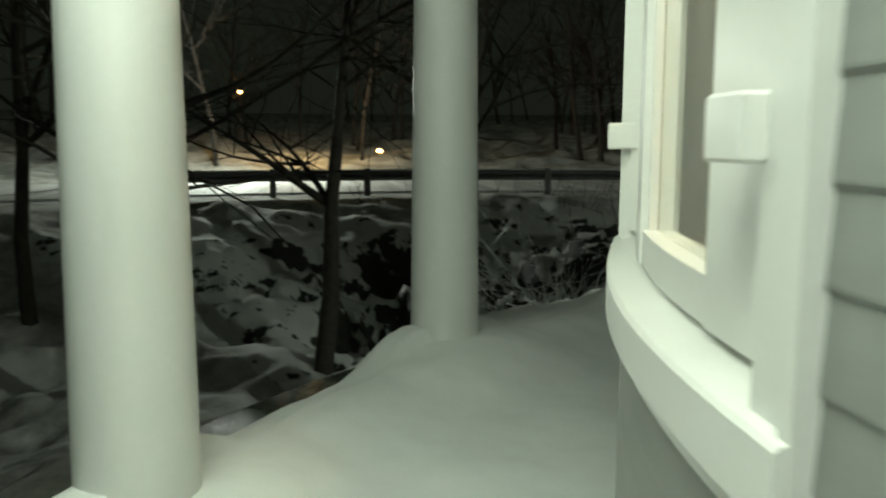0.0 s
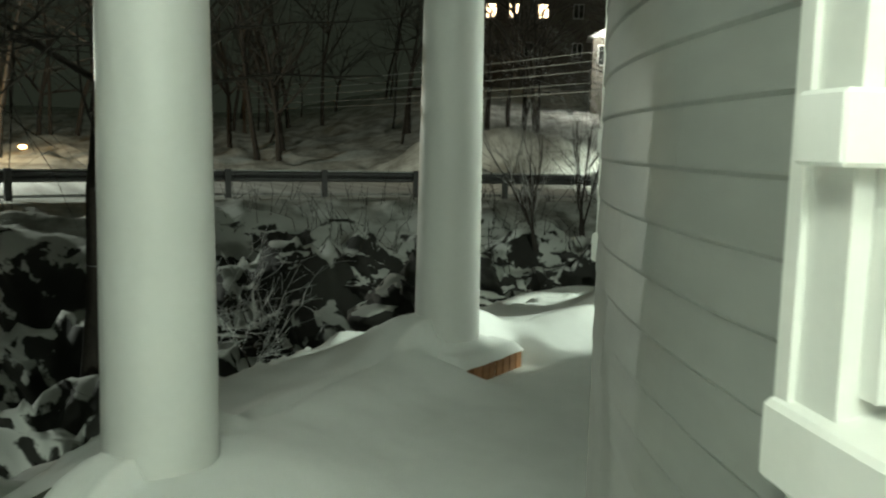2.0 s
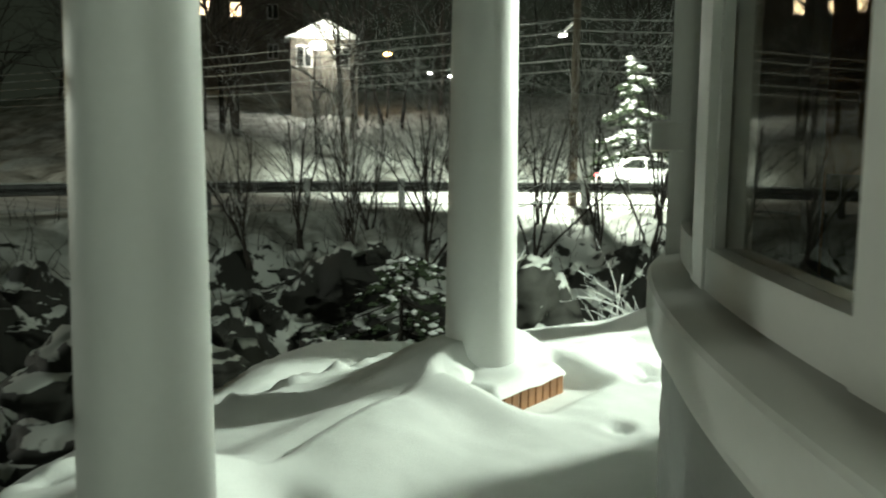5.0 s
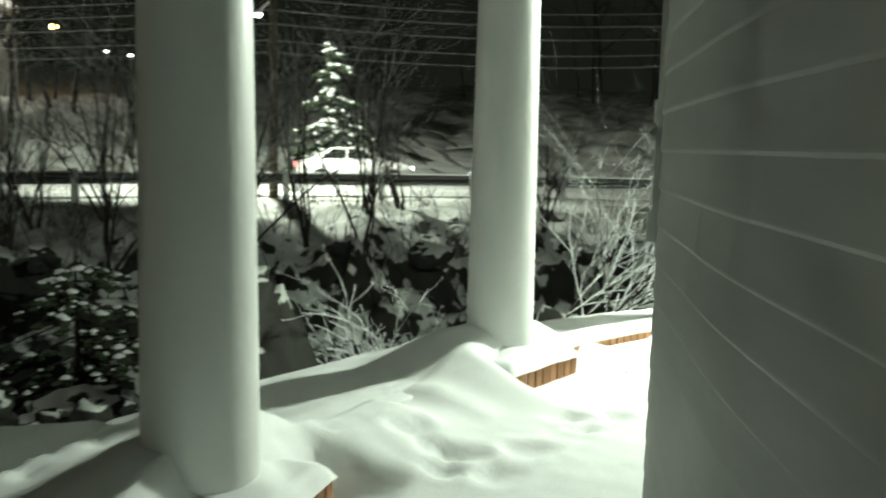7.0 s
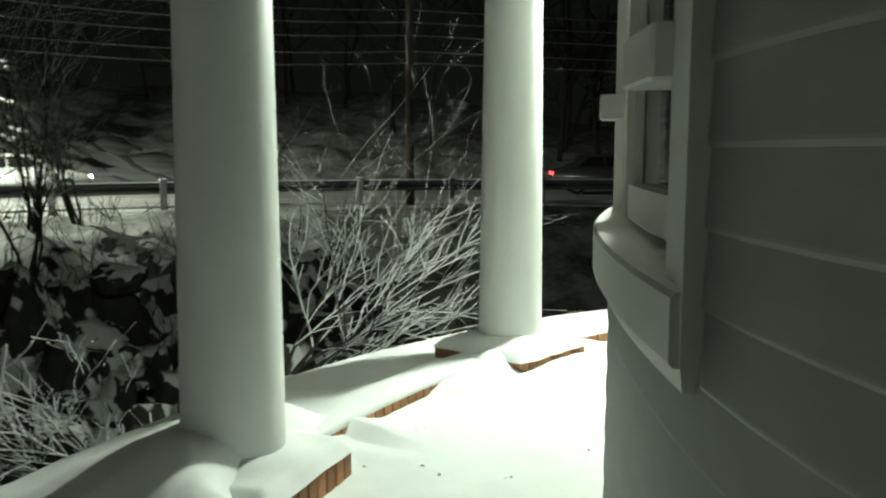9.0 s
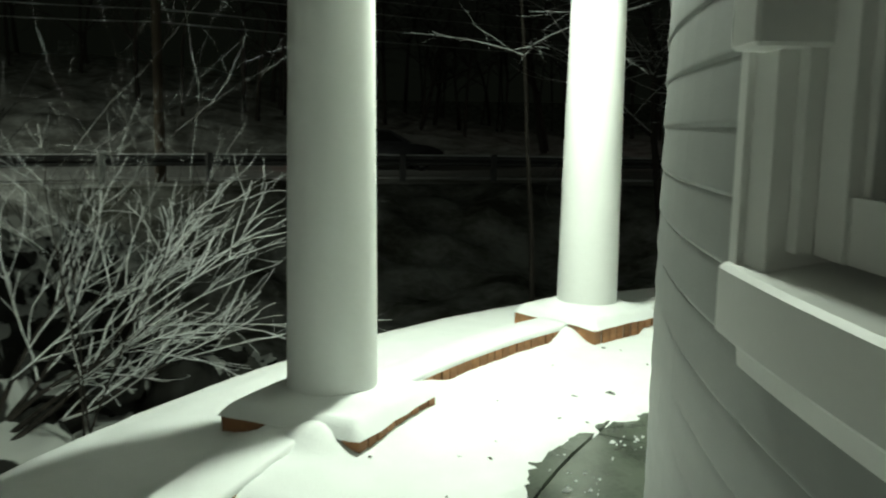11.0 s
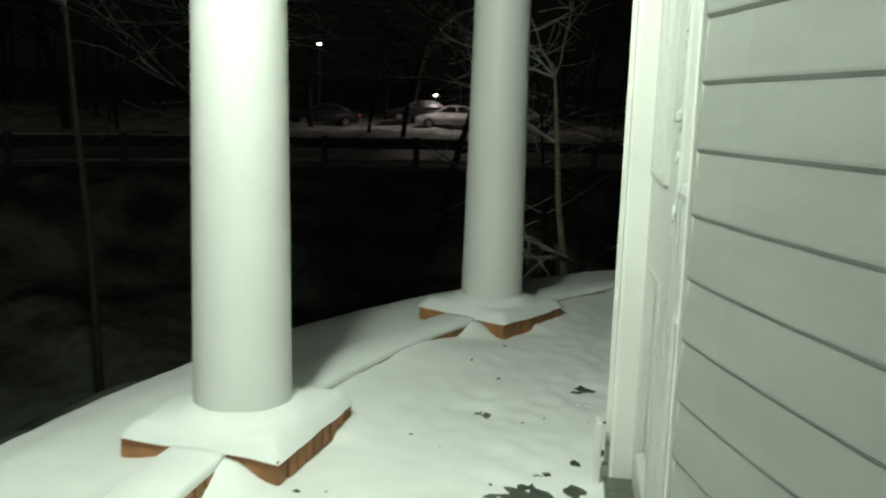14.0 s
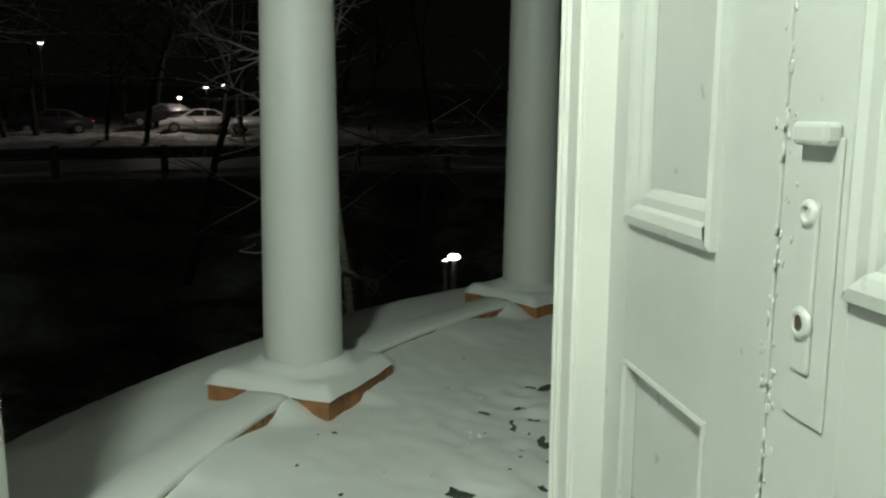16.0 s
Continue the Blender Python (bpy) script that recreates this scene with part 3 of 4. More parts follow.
tagged(part("ceiling_room", bm, CEILDARK), "plain room ceiling", "ceiling", kind="structure")


for a in (146, 100):
    bm = bmesh.new()
    sweep(bm, [(2.56, 0.021), (3.93, 0.021), (3.93, 2.71), (2.56, 2.71)], a, a + 1.5, 0.5)
    side = tagged(part("wall_partition", bm, ORANGE), "ochre painted partition with an olive dado", "wall", kind="structure")
    bm = bmesh.new()
    sweep(bm, [(2.62, 0.022), (3.92, 0.022), (3.92, 1.16), (2.62, 1.16)], a - 0.3, a + 1.8, 0.7)
    part("dado", bm, OLIVE, side, "olive painted dado")


def arc_box(bm, a0, a1, r0, r1, z0, z1, stepdeg=1.0):
    sweep(bm, [(r0, z0), (r1, z0), (r1, z1), (r0, z1)], a0, a1, stepdeg)


def window(number, a0, a1, sill):
    """Pair of sashes under one head in the curved wall, with a deep sill and two shutter blocks."""
    w = tagged(new("window_%d" % number), "wide white painted curved sash window with a deep sill", "window", kind="structure")
    rg = R_WALL - 0.055
    # casings, head and the board between the lights
    for x0, x1 in ((a0, a0 + 1.25), (a1 - 1.3, a1)):
        bm = bmesh.new()
        arc_box(bm, x0, x1, R_WALL - 0.10, R_WALL + 0.012, sill - 0.112, HEAD + 0.06, 0.6)
        part("casing", bm, PAINT, w)
        bm = bmesh.new()
        xx = x0 if x0 == a0 else x1 - 0.35
        arc_box(bm, xx, xx + 0.35, R_WALL + 0.0122, R_WALL + 0.020, sill - 0.112, HEAD + 0.06, 0.2)
        part("backband", bm, PAINT, w)
    bm = bmesh.new()
    arc_box(bm, a0, a1, R_WALL - 0.10, R_WALL + 0.03, HEAD + 0.061, HEAD + 0.15)
    part("head", bm, PAINT, w)
    bm = bmesh.new()
    sweep(bm, [(R_WALL - 0.10, sill - 0.105), (R_WALL + 0.026, sill - 0.112), (R_WALL + 0.032, sill - 0.106), (R_WALL + 0.032, sill - 0.034), (R_WALL + 0.026, sill - 0.028), (R_WALL - 0.10, sill - 0.002)], a0 + 0.05, a1 - 0.05, 0.5)
    part("sill", bm, PAINT, w)
    bm = bmesh.new()
    sweep(bm, [(R_WALL - 0.02, sill - 0.148), (R_WALL + 0.010, sill - 0.144), (R_WALL + 0.013, sill - 0.115), (R_WALL - 0.02, sill - 0.113)], a0 + 0.3, a1 - 0.3, 0.5)
    part("apron", bm, PAINT, w)
    lights = ((a0 + 2.45, a0 + 8.3), (a0 + 9.85, a0 + 17.3))
    edges = [a0 + 1.26, lights[0][0], lights[0][1], lights[1][0], lights[1][1], a1 - 1.31]
    for k in (0, 2, 4):
        bm = bmesh.new()
        arc_box(bm, edges[k], edges[k + 1], R_WALL - 0.10, R_WALL - 0.025, sill - 0.001, HEAD + 0.06, 0.6)
        part("stile" if k != 2 else "mullion", bm, PAINT, w)
        if k != 2:
            bm = bmesh.new()
            m0 = edges[k] + (0.0 if k == 0 else edges[k + 1] - edges[k] - 0.35)
            arc_box(bm, m0, m0 + 0.35, R_WALL - 0.0249, R_WALL - 0.008, sill - 0.001, HEAD + 0.06, 0.2)
            part("stop_bead", bm, PAINT, w)
    for l0, l1 in lights:
        for z0, z1, nm in ((sill - 0.001, sill + 0.062, "bottom_rail"), (HEAD - 0.03, HEAD + 0.06, "top_rail")):
            bm = bmesh.new()
            arc_box(bm, l0 + 0.01, l1 - 0.01, R_WALL - 0.098, R_WALL - 0.03, z0, z1, 0.6)
            part(nm, bm, PAINT, w)
        for z0, z1 in ((sill + 0.062, HEAD - 0.03),):
            bm = bmesh.new()
            arc_box(bm, l0, l1, rg - 0.006, rg, z0, z1, 6.2)
            g = part("pane", bm, GLASS, w, "reflecting pane")
            g.visible_shadow = False
            # beads round the pane
            for b in range(2):
                bm = bmesh.new()
                x = l0 if b == 0 else l1 - 0.22
                arc_box(bm, x + 0.002, x + 0.218, rg + 0.0005, rg + 0.016, z0, z1, 0.2)
                part("glazing_bead", bm, PAINT, w)
    lift, back = (0.06, 1.1) if number == 3 else (0.0, 0.0)
    for x, wide in ((a0 + 0.75, 1.0), (a1 - 2.4 - back, 1.2 + back)):
        bm = bmesh.new()
        arc_box(bm, x, x + wide, R_WALL - 0.03, R_WALL + (0.038 if x > a0 + 2 else 0.05), 1.218 + lift, 1.284 + lift, 0.5)
        bmesh.ops.bevel(bm, geom=bm.edges[:], offset=0.004, segments=1, affect="EDGES")
        part("shutter_block", bm, PAINT, w, "projecting white wooden block")


for k in range(3):
    window(k + 1, *WINDOWS[k], SILLS[k])
# ochre drape in the second window
bm = bmesh.new()
va = []
for i in range(31):
    a = 123.6 + 2.2 * i / 30
    r = 3.84 + 0.02 * math.sin(i * 0.9)
    va.append((bm.verts.new(at(a, r, 0.1)), bm.verts.new(at(a, r, 2.5))))
for p, q in zip(va, va[1:]):
    bm.faces.new((p[0], p[1], q[1], q[0]))
tagged(part("curtain", bm, ORANGE, smooth=True), "narrow orange curtain hanging inside a window", "curtain", "window curtains")

# ---- door ----
DM = Matrix.Translation(at(DOOR, 4.085, 0.0)) @ pose(0, 0, 0, 0, 0, DOOR - 90)
# x runs onward round the house, y outward, z up


def panel_leaf(door, x0, x1, p0, p1, name, label):
    leaf = part(name, leaf_body(x0, x1, p0, p1), DOORPAINT, door, label)
    for z0, z1 in ((1.068, 2.02), (0.16, 0.80)):
        bm = bmesh.new()
        box(bm, p0 + 0.001, p1 - 0.001, -0.030, -0.022, z0 + 0.001, z1 - 0.001)
        part("panel", bm, DOORPAINT, leaf)
        bm = bmesh.new()
        # moulding: four mitred strips with a stepped section, the lower one widest
        for (ax, az), (bx, bz), wide in (((p0, z0), (p1, z0), 1.35), ((p1, z0), (p1, z1), 0.8), ((p1, z1), (p0, z1), 0.8), ((p0, z1), (p0, z0), 0.8)):
            d = Vector((bx - ax, 0, bz - az)).normalized()
            inn = Vector((-d.z, 0, d.x))
            big = z0 > 1
            prof = [(0.0, -0.02), (0.0, 0.012), (0.012, 0.016), (0.024, 0.010), (0.028, -0.002), (0.040, -0.004), (0.050, -0.014), (0.052, -0.021)] if big else [(0.0, -0.02), (0.0, 0.003), (0.008, 0.006), (0.016, 0.0), (0.020, -0.021)]
            ra, rb = [], []
            for u, h in prof:
                u *= wide
                ra.append(bm.verts.new(Vector((ax, h, az)) + inn * u + d * u))
                rb.append(bm.verts.new(Vector((bx, h, bz)) + inn * u - d * u))
            for i in range(len(prof) - 1):
                bm.faces.new((ra[i], ra[i + 1], rb[i + 1], rb[i]))
        bmesh.ops.recalc_face_normals(bm, faces=bm.faces[:])
        part("moulding", bm, DOORPAINT, leaf)
    return leaf


def leaf_body(x0, x1, p0, p1):
    bm = bmesh.new()
    zs = [0.04, 0.16, 0.80, 1.068, 2.02, 2.16]
    box(bm, x0, p0, -0.045, 0.0, zs[0], zs[5], 0.002)
    box(bm, p1, x1, -0.045, 0.0, zs[0], zs[5], 0.002)
    for a, b in ((0, 1), (2, 3), (4, 5)):
        box(bm, p0, p1, -0.0445, -0.0005, zs[a], zs[b])
    return bm


door = empty("door_1", DM, "closed pair of thickly painted white panelled doors", "door", kind="structure")
panel_leaf(door, -0.715, 0.085, -0.56, -0.07, "leaf", "white panelled door leaf")
panel_leaf(door, 0.091, 0.72, 0.255, 0.615, "leaf", "white panelled door leaf")
bm = bmesh.new()
box(bm, -0.042, 0.040, 0.0, 0.005, 0.90, 1.245, 0.002)
box(bm, -0.012, 0.024, 0.004, 0.010, 0.96, 1.17, 0.004)
box(bm, -0.036, 0.034, 0.0, 0.024, 1.235, 1.262, 0.006)
plate = part("lock_plate", bm, DOORPAINT, door, "lumpy overpainted lock plate")
for z, r in ((1.155, 0.014), (1.022, 0.017)):
    bm = bmesh.new()
    seg = 20
    prof = [(r * 1.25, 0.0095), (r * 1.15, 0.0125), (r * 0.95, 0.0155), (r * 0.72, 0.016), (r * 0.6, 0.0145), (r * 0.55, 0.0105)]
    rings = [[bm.verts.new((0.006 + q * math.cos(6.2832 * i / seg), y, z + q * math.sin(6.2832 * i / seg))) for i in range(seg)] for q, y in prof]
    for a, b in zip(rings, rings[1:]):
        for i in range(seg):
            bm.faces.new((a[i], a[(i + 1) % seg], b[(i + 1) % seg], b[i]))
    bmesh.ops.recalc_face_normals(bm, faces=bm.faces[:])
    part("boss", bm, DOORPAINT, plate, smooth=True)
bm = bmesh.new()
# solid dark block in place of the shaded hole
box(bm, -0.003, 0.015, 0.0102, 0.0138, 1.009, 1.035, 0.002)
part("keyhole", bm, DARKWOOD, plate, "solid dark block for the keyhole's shade")
# paint drips and filler along the meeting stiles
rnd = random.Random(5)
bm = bmesh.new()
for i in range(170):
    z = rnd.uniform(0.5, 2.1)
    x = 0.086 + rnd.gauss(0, 0.009) + (0.03 * math.sin(z * 9) if 0.95 < z < 1.3 and rnd.random() < 0.4 else 0)
    r = rnd.uniform(0.0015, 0.0045)
    vs = bmesh.ops.create_icosphere(bm, subdivisions=1, radius=r)["verts"]
    bmesh.ops.transform(bm, matrix=Matrix.Translation((x, 0.001, z)) @ Matrix.Diagonal((1, 0.6, rnd.uniform(1, 3), 1)), verts=vs)
part("paint_drips", bm, DOORPAINT, door, "lumps of old paint", smooth=True)

frame_ob = empty("trim_door", DM, "white moulded door casing and jambs", "trim", kind="structure")
for sgn, x in ((-1, -0.716), (1, 0.721)):
    bm = bmesh.new()
    lo, hi = sorted((x, x + sgn * 0.06))
    box(bm, lo, hi, -0.06, 0.066, -0.02, 2.22, 0.003)
    part("jamb", bm, PAINT, frame_ob)
    for u0, u1, y in ((0.008, 0.078, 0.088), (0.078, 0.092, 0.096), (0.092, 0.106, 0.102), (0.106, 0.118, 0.094)):
        bm = bmesh.new()
        lo, hi = sorted((x + sgn * u0, x + sgn * u1))
        lo, hi = lo + 0.0005, hi - 0.0005
        box(bm, lo, hi, 0.0, y - (0.014 if sgn > 0 else 0.010), -0.02, 2.24, 0.004)
        part("casing", bm, PAINT, frame_ob)
bm = bmesh.new()
box(bm, -0.84, 0.845, 0.0, 0.11, 2.245, 2.4, 0.004)
part("lintel", bm, PAINT, frame_ob)
bm = bmesh.new()
box(bm, -0.72, 0.725, -0.08, 0.09, -0.05, 0.035, 0.006)
tagged(part("threshold", bm, SLATE, frame_ob), "dark stone threshold")
bm = bmesh.new()
box(bm, 0.728, 0.80, 0.103, 0.125, -0.02, 0.22, 0.005)
part("plinth_block", bm, PAINT, frame_ob)

# ---- ceiling lamps of the porch, added out of view ----
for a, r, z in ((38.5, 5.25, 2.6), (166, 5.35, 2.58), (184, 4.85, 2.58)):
    e = empty("unseen_porch_lamp", Matrix.Translation(at(a, r, z)), "small round porch ceiling lamp on a stem, added out of view", "lamp", "porch lamps")
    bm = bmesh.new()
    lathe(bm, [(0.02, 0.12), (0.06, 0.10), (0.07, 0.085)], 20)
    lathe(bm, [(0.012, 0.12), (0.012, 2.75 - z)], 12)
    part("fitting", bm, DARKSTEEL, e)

# ---- plants ----


class Net:
    """Growing lists of corners and faces."""

    def __init__(self):
        self.v, self.f = [], []

    def tube(self, pts, radii, sides=5, flat=1.0):
        base = len(self.v)
        for i, p in enumerate(pts):
            d = (pts[min(i + 1, len(pts) - 1)] - pts[max(i - 1, 0)])
            d = d.normalized() if d.length > 1e-6 else Vector((0, 0, 1))
            u = d.cross(Vector((0, 0, 1)))
            u = u.normalized() if u.length > 1e-3 else Vector((1, 0, 0))
            w = u.cross(d)
            for k in range(sides):
                a = 6.2832 * k / sides
                self.v.append(p + u * (radii[i] * math.cos(a)) + w * (radii[i] * math.sin(a) * flat))
        for i in range(len(pts) - 1):
            for k in range(sides):
                a, b = base + i * sides + k, base + i * sides + (k + 1) % sides
                self.f.append((a, b, b + sides, a + sides))

    def blob(self, p, r, rnd, squash=0.6):
        base = len(self.v)
        for d in ((1, 0, 0), (0, 1, 0), (-1, 0, 0), (0, -1, 0), (0, 0, 1), (0, 0, -1)):
            self.v.append(p + Vector((d[0] * r * rnd.uniform(0.7, 1.3), d[1] * r * rnd.uniform(0.7, 1.3), d[2] * r * squash)))
        for q in ((0, 1, 4), (1, 2, 4), (2, 3, 4), (3, 0, 4), (1, 0, 5), (2, 1, 5), (3, 2, 5), (0, 3, 5)):
            self.f.append(tuple(base + k for k in q))

    def link(self, name, material, parent, label="", smooth=True):
        me = bpy.data.meshes.new(name)
        me.from_pydata([tuple(p) for p in self.v], [], self.f)
        me.materials.append(material)
        if smooth:
            me.polygons.foreach_set("use_smooth", [True] * len(me.polygons))
        ob = new(name, me)
        ob.parent = parent
        if label:
            ob["label"] = label
        if name != "trunk":
            ob["kind"] = "stuff"
        return ob


def grow(wood, snow, rnd, p, d, length, radius, level, droop, spread, snowy, kids, reach=1.0, first=2):
    n = 5 if level < 2 else 4
    pts, radii = [p.copy()], [radius]
    q, dd = p.copy(), d.copy()
    for i in range(n):
        dd = (dd + Vector((rnd.gauss(0, 0.09 + 0.02 * level), rnd.gauss(0, 0.09 + 0.02 * level), rnd.gauss(0, 0.07 + 0.015 * level) + droop))).normalized()
        q = q + dd * (length / n)
        pts.append(q.copy())
        radii.append(radius * (1 - 0.72 * (i + 1) / n))
    wood.tube(pts, radii, 6 if level == 0 else 4)
    if snowy > 0 and level > 0:
        if abs(d.z) < 0.93:
            cut = [i for i in range(len(pts))]
            sp = [pts[i] + Vector((0, 0, radii[i] * 0.9 + 0.004 * snowy)) for i in cut]
            snow.tube(sp, [(radii[i] * 0.7 + 0.0060 * snowy * (0.55 if level > 2 else 1)) * rnd.uniform(0.55, 1.25) for i in cut], 4, 0.75)
        elif rnd.random() < 0.5:
            snow.blob(pts[-1], 0.012 * snowy, rnd)
    if level >= 1 and snowy > 0 and rnd.random() < 0.5:
        snow.blob(pts[-1] + Vector((0, 0, 0.01)), rnd.uniform(0.005, 0.013) * snowy, rnd)
    if level < len(kids):
        for k in range(kids[level]):
            i = rnd.randint(1 if level else first, n)
            base = (pts[i] - pts[i - 1]).normalized()
            side = Vector((rnd.gauss(0, 1), rnd.gauss(0, 1), rnd.gauss(0.1, 0.5))).normalized()
            nd = (base * (1 - spread) + side * spread).normalized()
            grow(wood, snow, rnd, pts[i], nd, length * rnd.uniform(0.42, 0.72) * reach, radii[i] * 0.62, level + 1, droop, spread, snowy, kids)


def tree(name, x, y, height, radius, seed, label, category, stems=1, kids=(6, 5, 4), spread=0.55, droop=0.0, snowy=1.0, lean=0.12, bark=None, z=None, bias=(0, 0), reach=1.0, first=2):
    rnd = random.Random(seed)
    z = ground_height(x, y) - 0.1 if z is None else z
    e = empty(name, Matrix.Translation((x, y, z)), label, category)
    wood, snow = Net(), Net()
    for k in range(stems):
        d = Vector((rnd.gauss(bias[0], lean), rnd.gauss(bias[1], lean), 1)).normalized()
        grow(wood, snow, rnd, Vector((rnd.uniform(-0.1, 0.1) * (stems > 1), rnd.uniform(-0.1, 0.1) * (stems > 1), 0)), d, height * (rnd.uniform(0.6, 1) if stems > 1 else 1), radius, 0, droop, spread, snowy, kids, reach, first)
    wood.link("trunk", bark or BARK, e, "bare dark limbs" if not bark else "pale bark")
    if snow.v:
        snow.link("snow", SNOW, e, "snow lying along the twigs")
    return e


BIRCHBARK = mat("birch bark", (0.72, 0.66, 0.50), 0.8, vary=0.4, scale=6, fine=40, bump=0.3, stretch=(1, 1, 5))

# shrubs close to the terrace
tree("snowy_shrub", 6.9, 5.9, 2.1, 0.026, 11, "bare shrub with thick snow along its arching branches", "shrub", stems=6, kids=(5, 4, 3), spread=0.38, snowy=0.9, lean=0.45, bias=(0.95, -1.25))
tree("snowy_shrub", 6.4, 6.7, 1.5, 0.022, 13, "low spreading shrub with snow on its branches", "shrub", stems=6, kids=(4, 4, 3), spread=0.38, snowy=1.1, lean=0.3, bias=(-0.55, 0.9))
tree("tall_shrub", 6.75, 5.15, 3.1, 0.010, 12, "tall thin bare shrub with snow on its upper twigs", "shrub", stems=3, kids=(6, 4, 2), spread=0.45, snowy=0.07, lean=0.12, bias=(-0.02, 0.05))
tree("snowy_tree", 9.4, 0.55, 4.5, 0.04, 19, "small dark tree with snow along its drooping twigs", "tree", kids=(5, 4, 2), spread=0.62, droop=-0.03, snowy=0.45, lean=0.03, reach=0.34, first=4)
tree("birch_sapling", 5.4, 8.9, 2.6, 0.03, 14, "thin pale sapling with patches of snow", "tree", reach=0.3, kids=(10, 4), spread=0.5, snowy=0.8, bark=BIRCHBARK)
tree("birch_tree", 9.1, -6.55, 4.4, 0.075, 15, "slender pale birch with a few snowy twigs", "tree", kids=(9, 4, 2), spread=0.72, snowy=1.2, lean=0.04, bark=BIRCHBARK, reach=0.5)
tree("bare_tree", 11.4, -9.4, 5.0, 0.06, 16, "bare dark tree with arching twigs", "tree", kids=(8, 5, 4), spread=0.7, droop=-0.02, snowy=0.3)
tree("bare_tree", 14.5, -9.5, 6.5, 0.10, 17, "bare dark tree beside the road bank", "tree", kids=(9, 6, 4), spread=0.6, snowy=0.4)
tree("bare_tree", 17.5, -6.5, 6.5, 0.11, 18, "bare dark tree beside the road bank", "tree", kids=(9, 6, 4), spread=0.6, snowy=0.6)
# trees of the early stretch
tree("bare_tree", -4.6, 12.4, 7.0, 0.17, 21, "dark bare tree with tangled branches above the gully", "tree", kids=(9, 6, 3), spread=0.55, snowy=0.0)
tree("bare_tree", -2.9, 13.6, 7.5, 0.15, 22, "dark bare tree with tangled branches above the gully", "tree", kids=(9, 6, 3), spread=0.55, snowy=0.0)
tree("bare_tree", -7.6, 11.6, 7.0, 0.14, 23, "dark bare tree with tangled branches above the gully", "tree", kids=(9, 6, 3), spread=0.55, snowy=0.0)
tree("bare_tree", -9.5, 14.5, 7.5, 0.15, 24, "dark bare tree with tangled branches above the gully", "tree", kids=(9, 6, 3), spread=0.55, snowy=0.0)
tree("snowy_shrub", -0.6, 12.6, 2.0, 0.03, 25, "low bare shrub with long snowy branches", "shrub", stems=5, kids=(5, 4, 3), spread=0.5, snowy=1.0, lean=0.7)
for i, (a, r, h) in enumerate([(46, 19.5, 4.2), (50, 20.5, 4.6), (54, 19, 3.8), (41, 20, 4.4), (58, 21, 4.0), (62, 20, 3.6), (36, 21.5, 4.6), (39, 17.5, 3.6), (66, 19, 3.2), (48, 21.8, 3.8), (52, 22.3, 3.4), (44, 22, 3.6), (56, 22.4, 3.2), (60, 18.2, 3.0), (33, 22.5, 3.6), (24, 20.5, 2.6)]):
    p = at(a, r)
    tree("bare_bush", p.x, p.y, h, 0.035, 50 + i, "bare multi-stemmed bush below the guard rail", "bush", stems=5, kids=(6, 4, 3), spread=0.4, snowy=0.15, lean=0.22)


def conifer(name, x, y, z, height, width, seed, label, tiers=13):
    rnd = random.Random(seed)
    e = empty(name, Matrix.Translation((x, y, z)), label, "tree")
    wood, leaf, snow = Net(), Net(), Net()
    wood.tube([Vector((0, 0, 0)), Vector((0, 0, height * 0.96))], [height * 0.022, 0.01], 6)
    for t in range(tiers):
        f = t / tiers
        zz = height * (0.06 + 0.92 * f)
        for k in range(max(5, int(13 * (1 - f)))):
            a = rnd.uniform(0, 6.2832)
            reach = width * (1 - f) ** 0.7 * rnd.uniform(0.45, 1.15) + 0.05
            tip = Vector((math.cos(a) * reach, math.sin(a) * reach, zz - reach * 0.38 + rnd.gauss(0, 0.14)))
            root = Vector((0, 0, zz))
            wood.tube([root, tip], [0.018, 0.005], 3)
            for s in range(9):
                u = 0.25 + 0.75 * s / 8
                c = root.lerp(tip, u) + Vector((0, 0, -0.03 * math.sin(u * 3)))
                leaf.blob(c + Vector((rnd.gauss(0, 0.05), rnd.gauss(0, 0.05), -0.04)), height * 0.036 * rnd.uniform(0.7, 1.4), rnd, 0.5)
                if rnd.random() < 0.45:
                    snow.blob(c + Vector((rnd.gauss(0, 0.04), rnd.gauss(0, 0.04), 0.035)), height * 0.03 * rnd.uniform(0.5, 1.6), rnd, 0.45)
    wood.link("trunk", BARK, e)
    leaf.link("crown", NEEDLE, e, "dark green needles", smooth=False)
    snow.link("snow", SNOW, e, "snow on the boughs")
    return e


NEEDLE = mat("needles", (0.05, 0.075, 0.035), 0.8, vary=0.4, scale=3, fine=30)
conifer("spruce_tree", 29.8, 19.6, 0.3, 5.2, 2.2, 31, "spruce laden with clumps of snow beside a drive", 11)
conifer("juniper_shrub", 7.2, 12.6, -2.5, 2.3, 2.7, 33, "low evergreen shrub half covered in snow", 8)
conifer("juniper_shrub", 9.0, 11.9, -2.5, 1.8, 1.6, 34, "low evergreen shrub half covered in snow", 7)

# ---- rocks in the gully: bare dark faces with snow on top ----

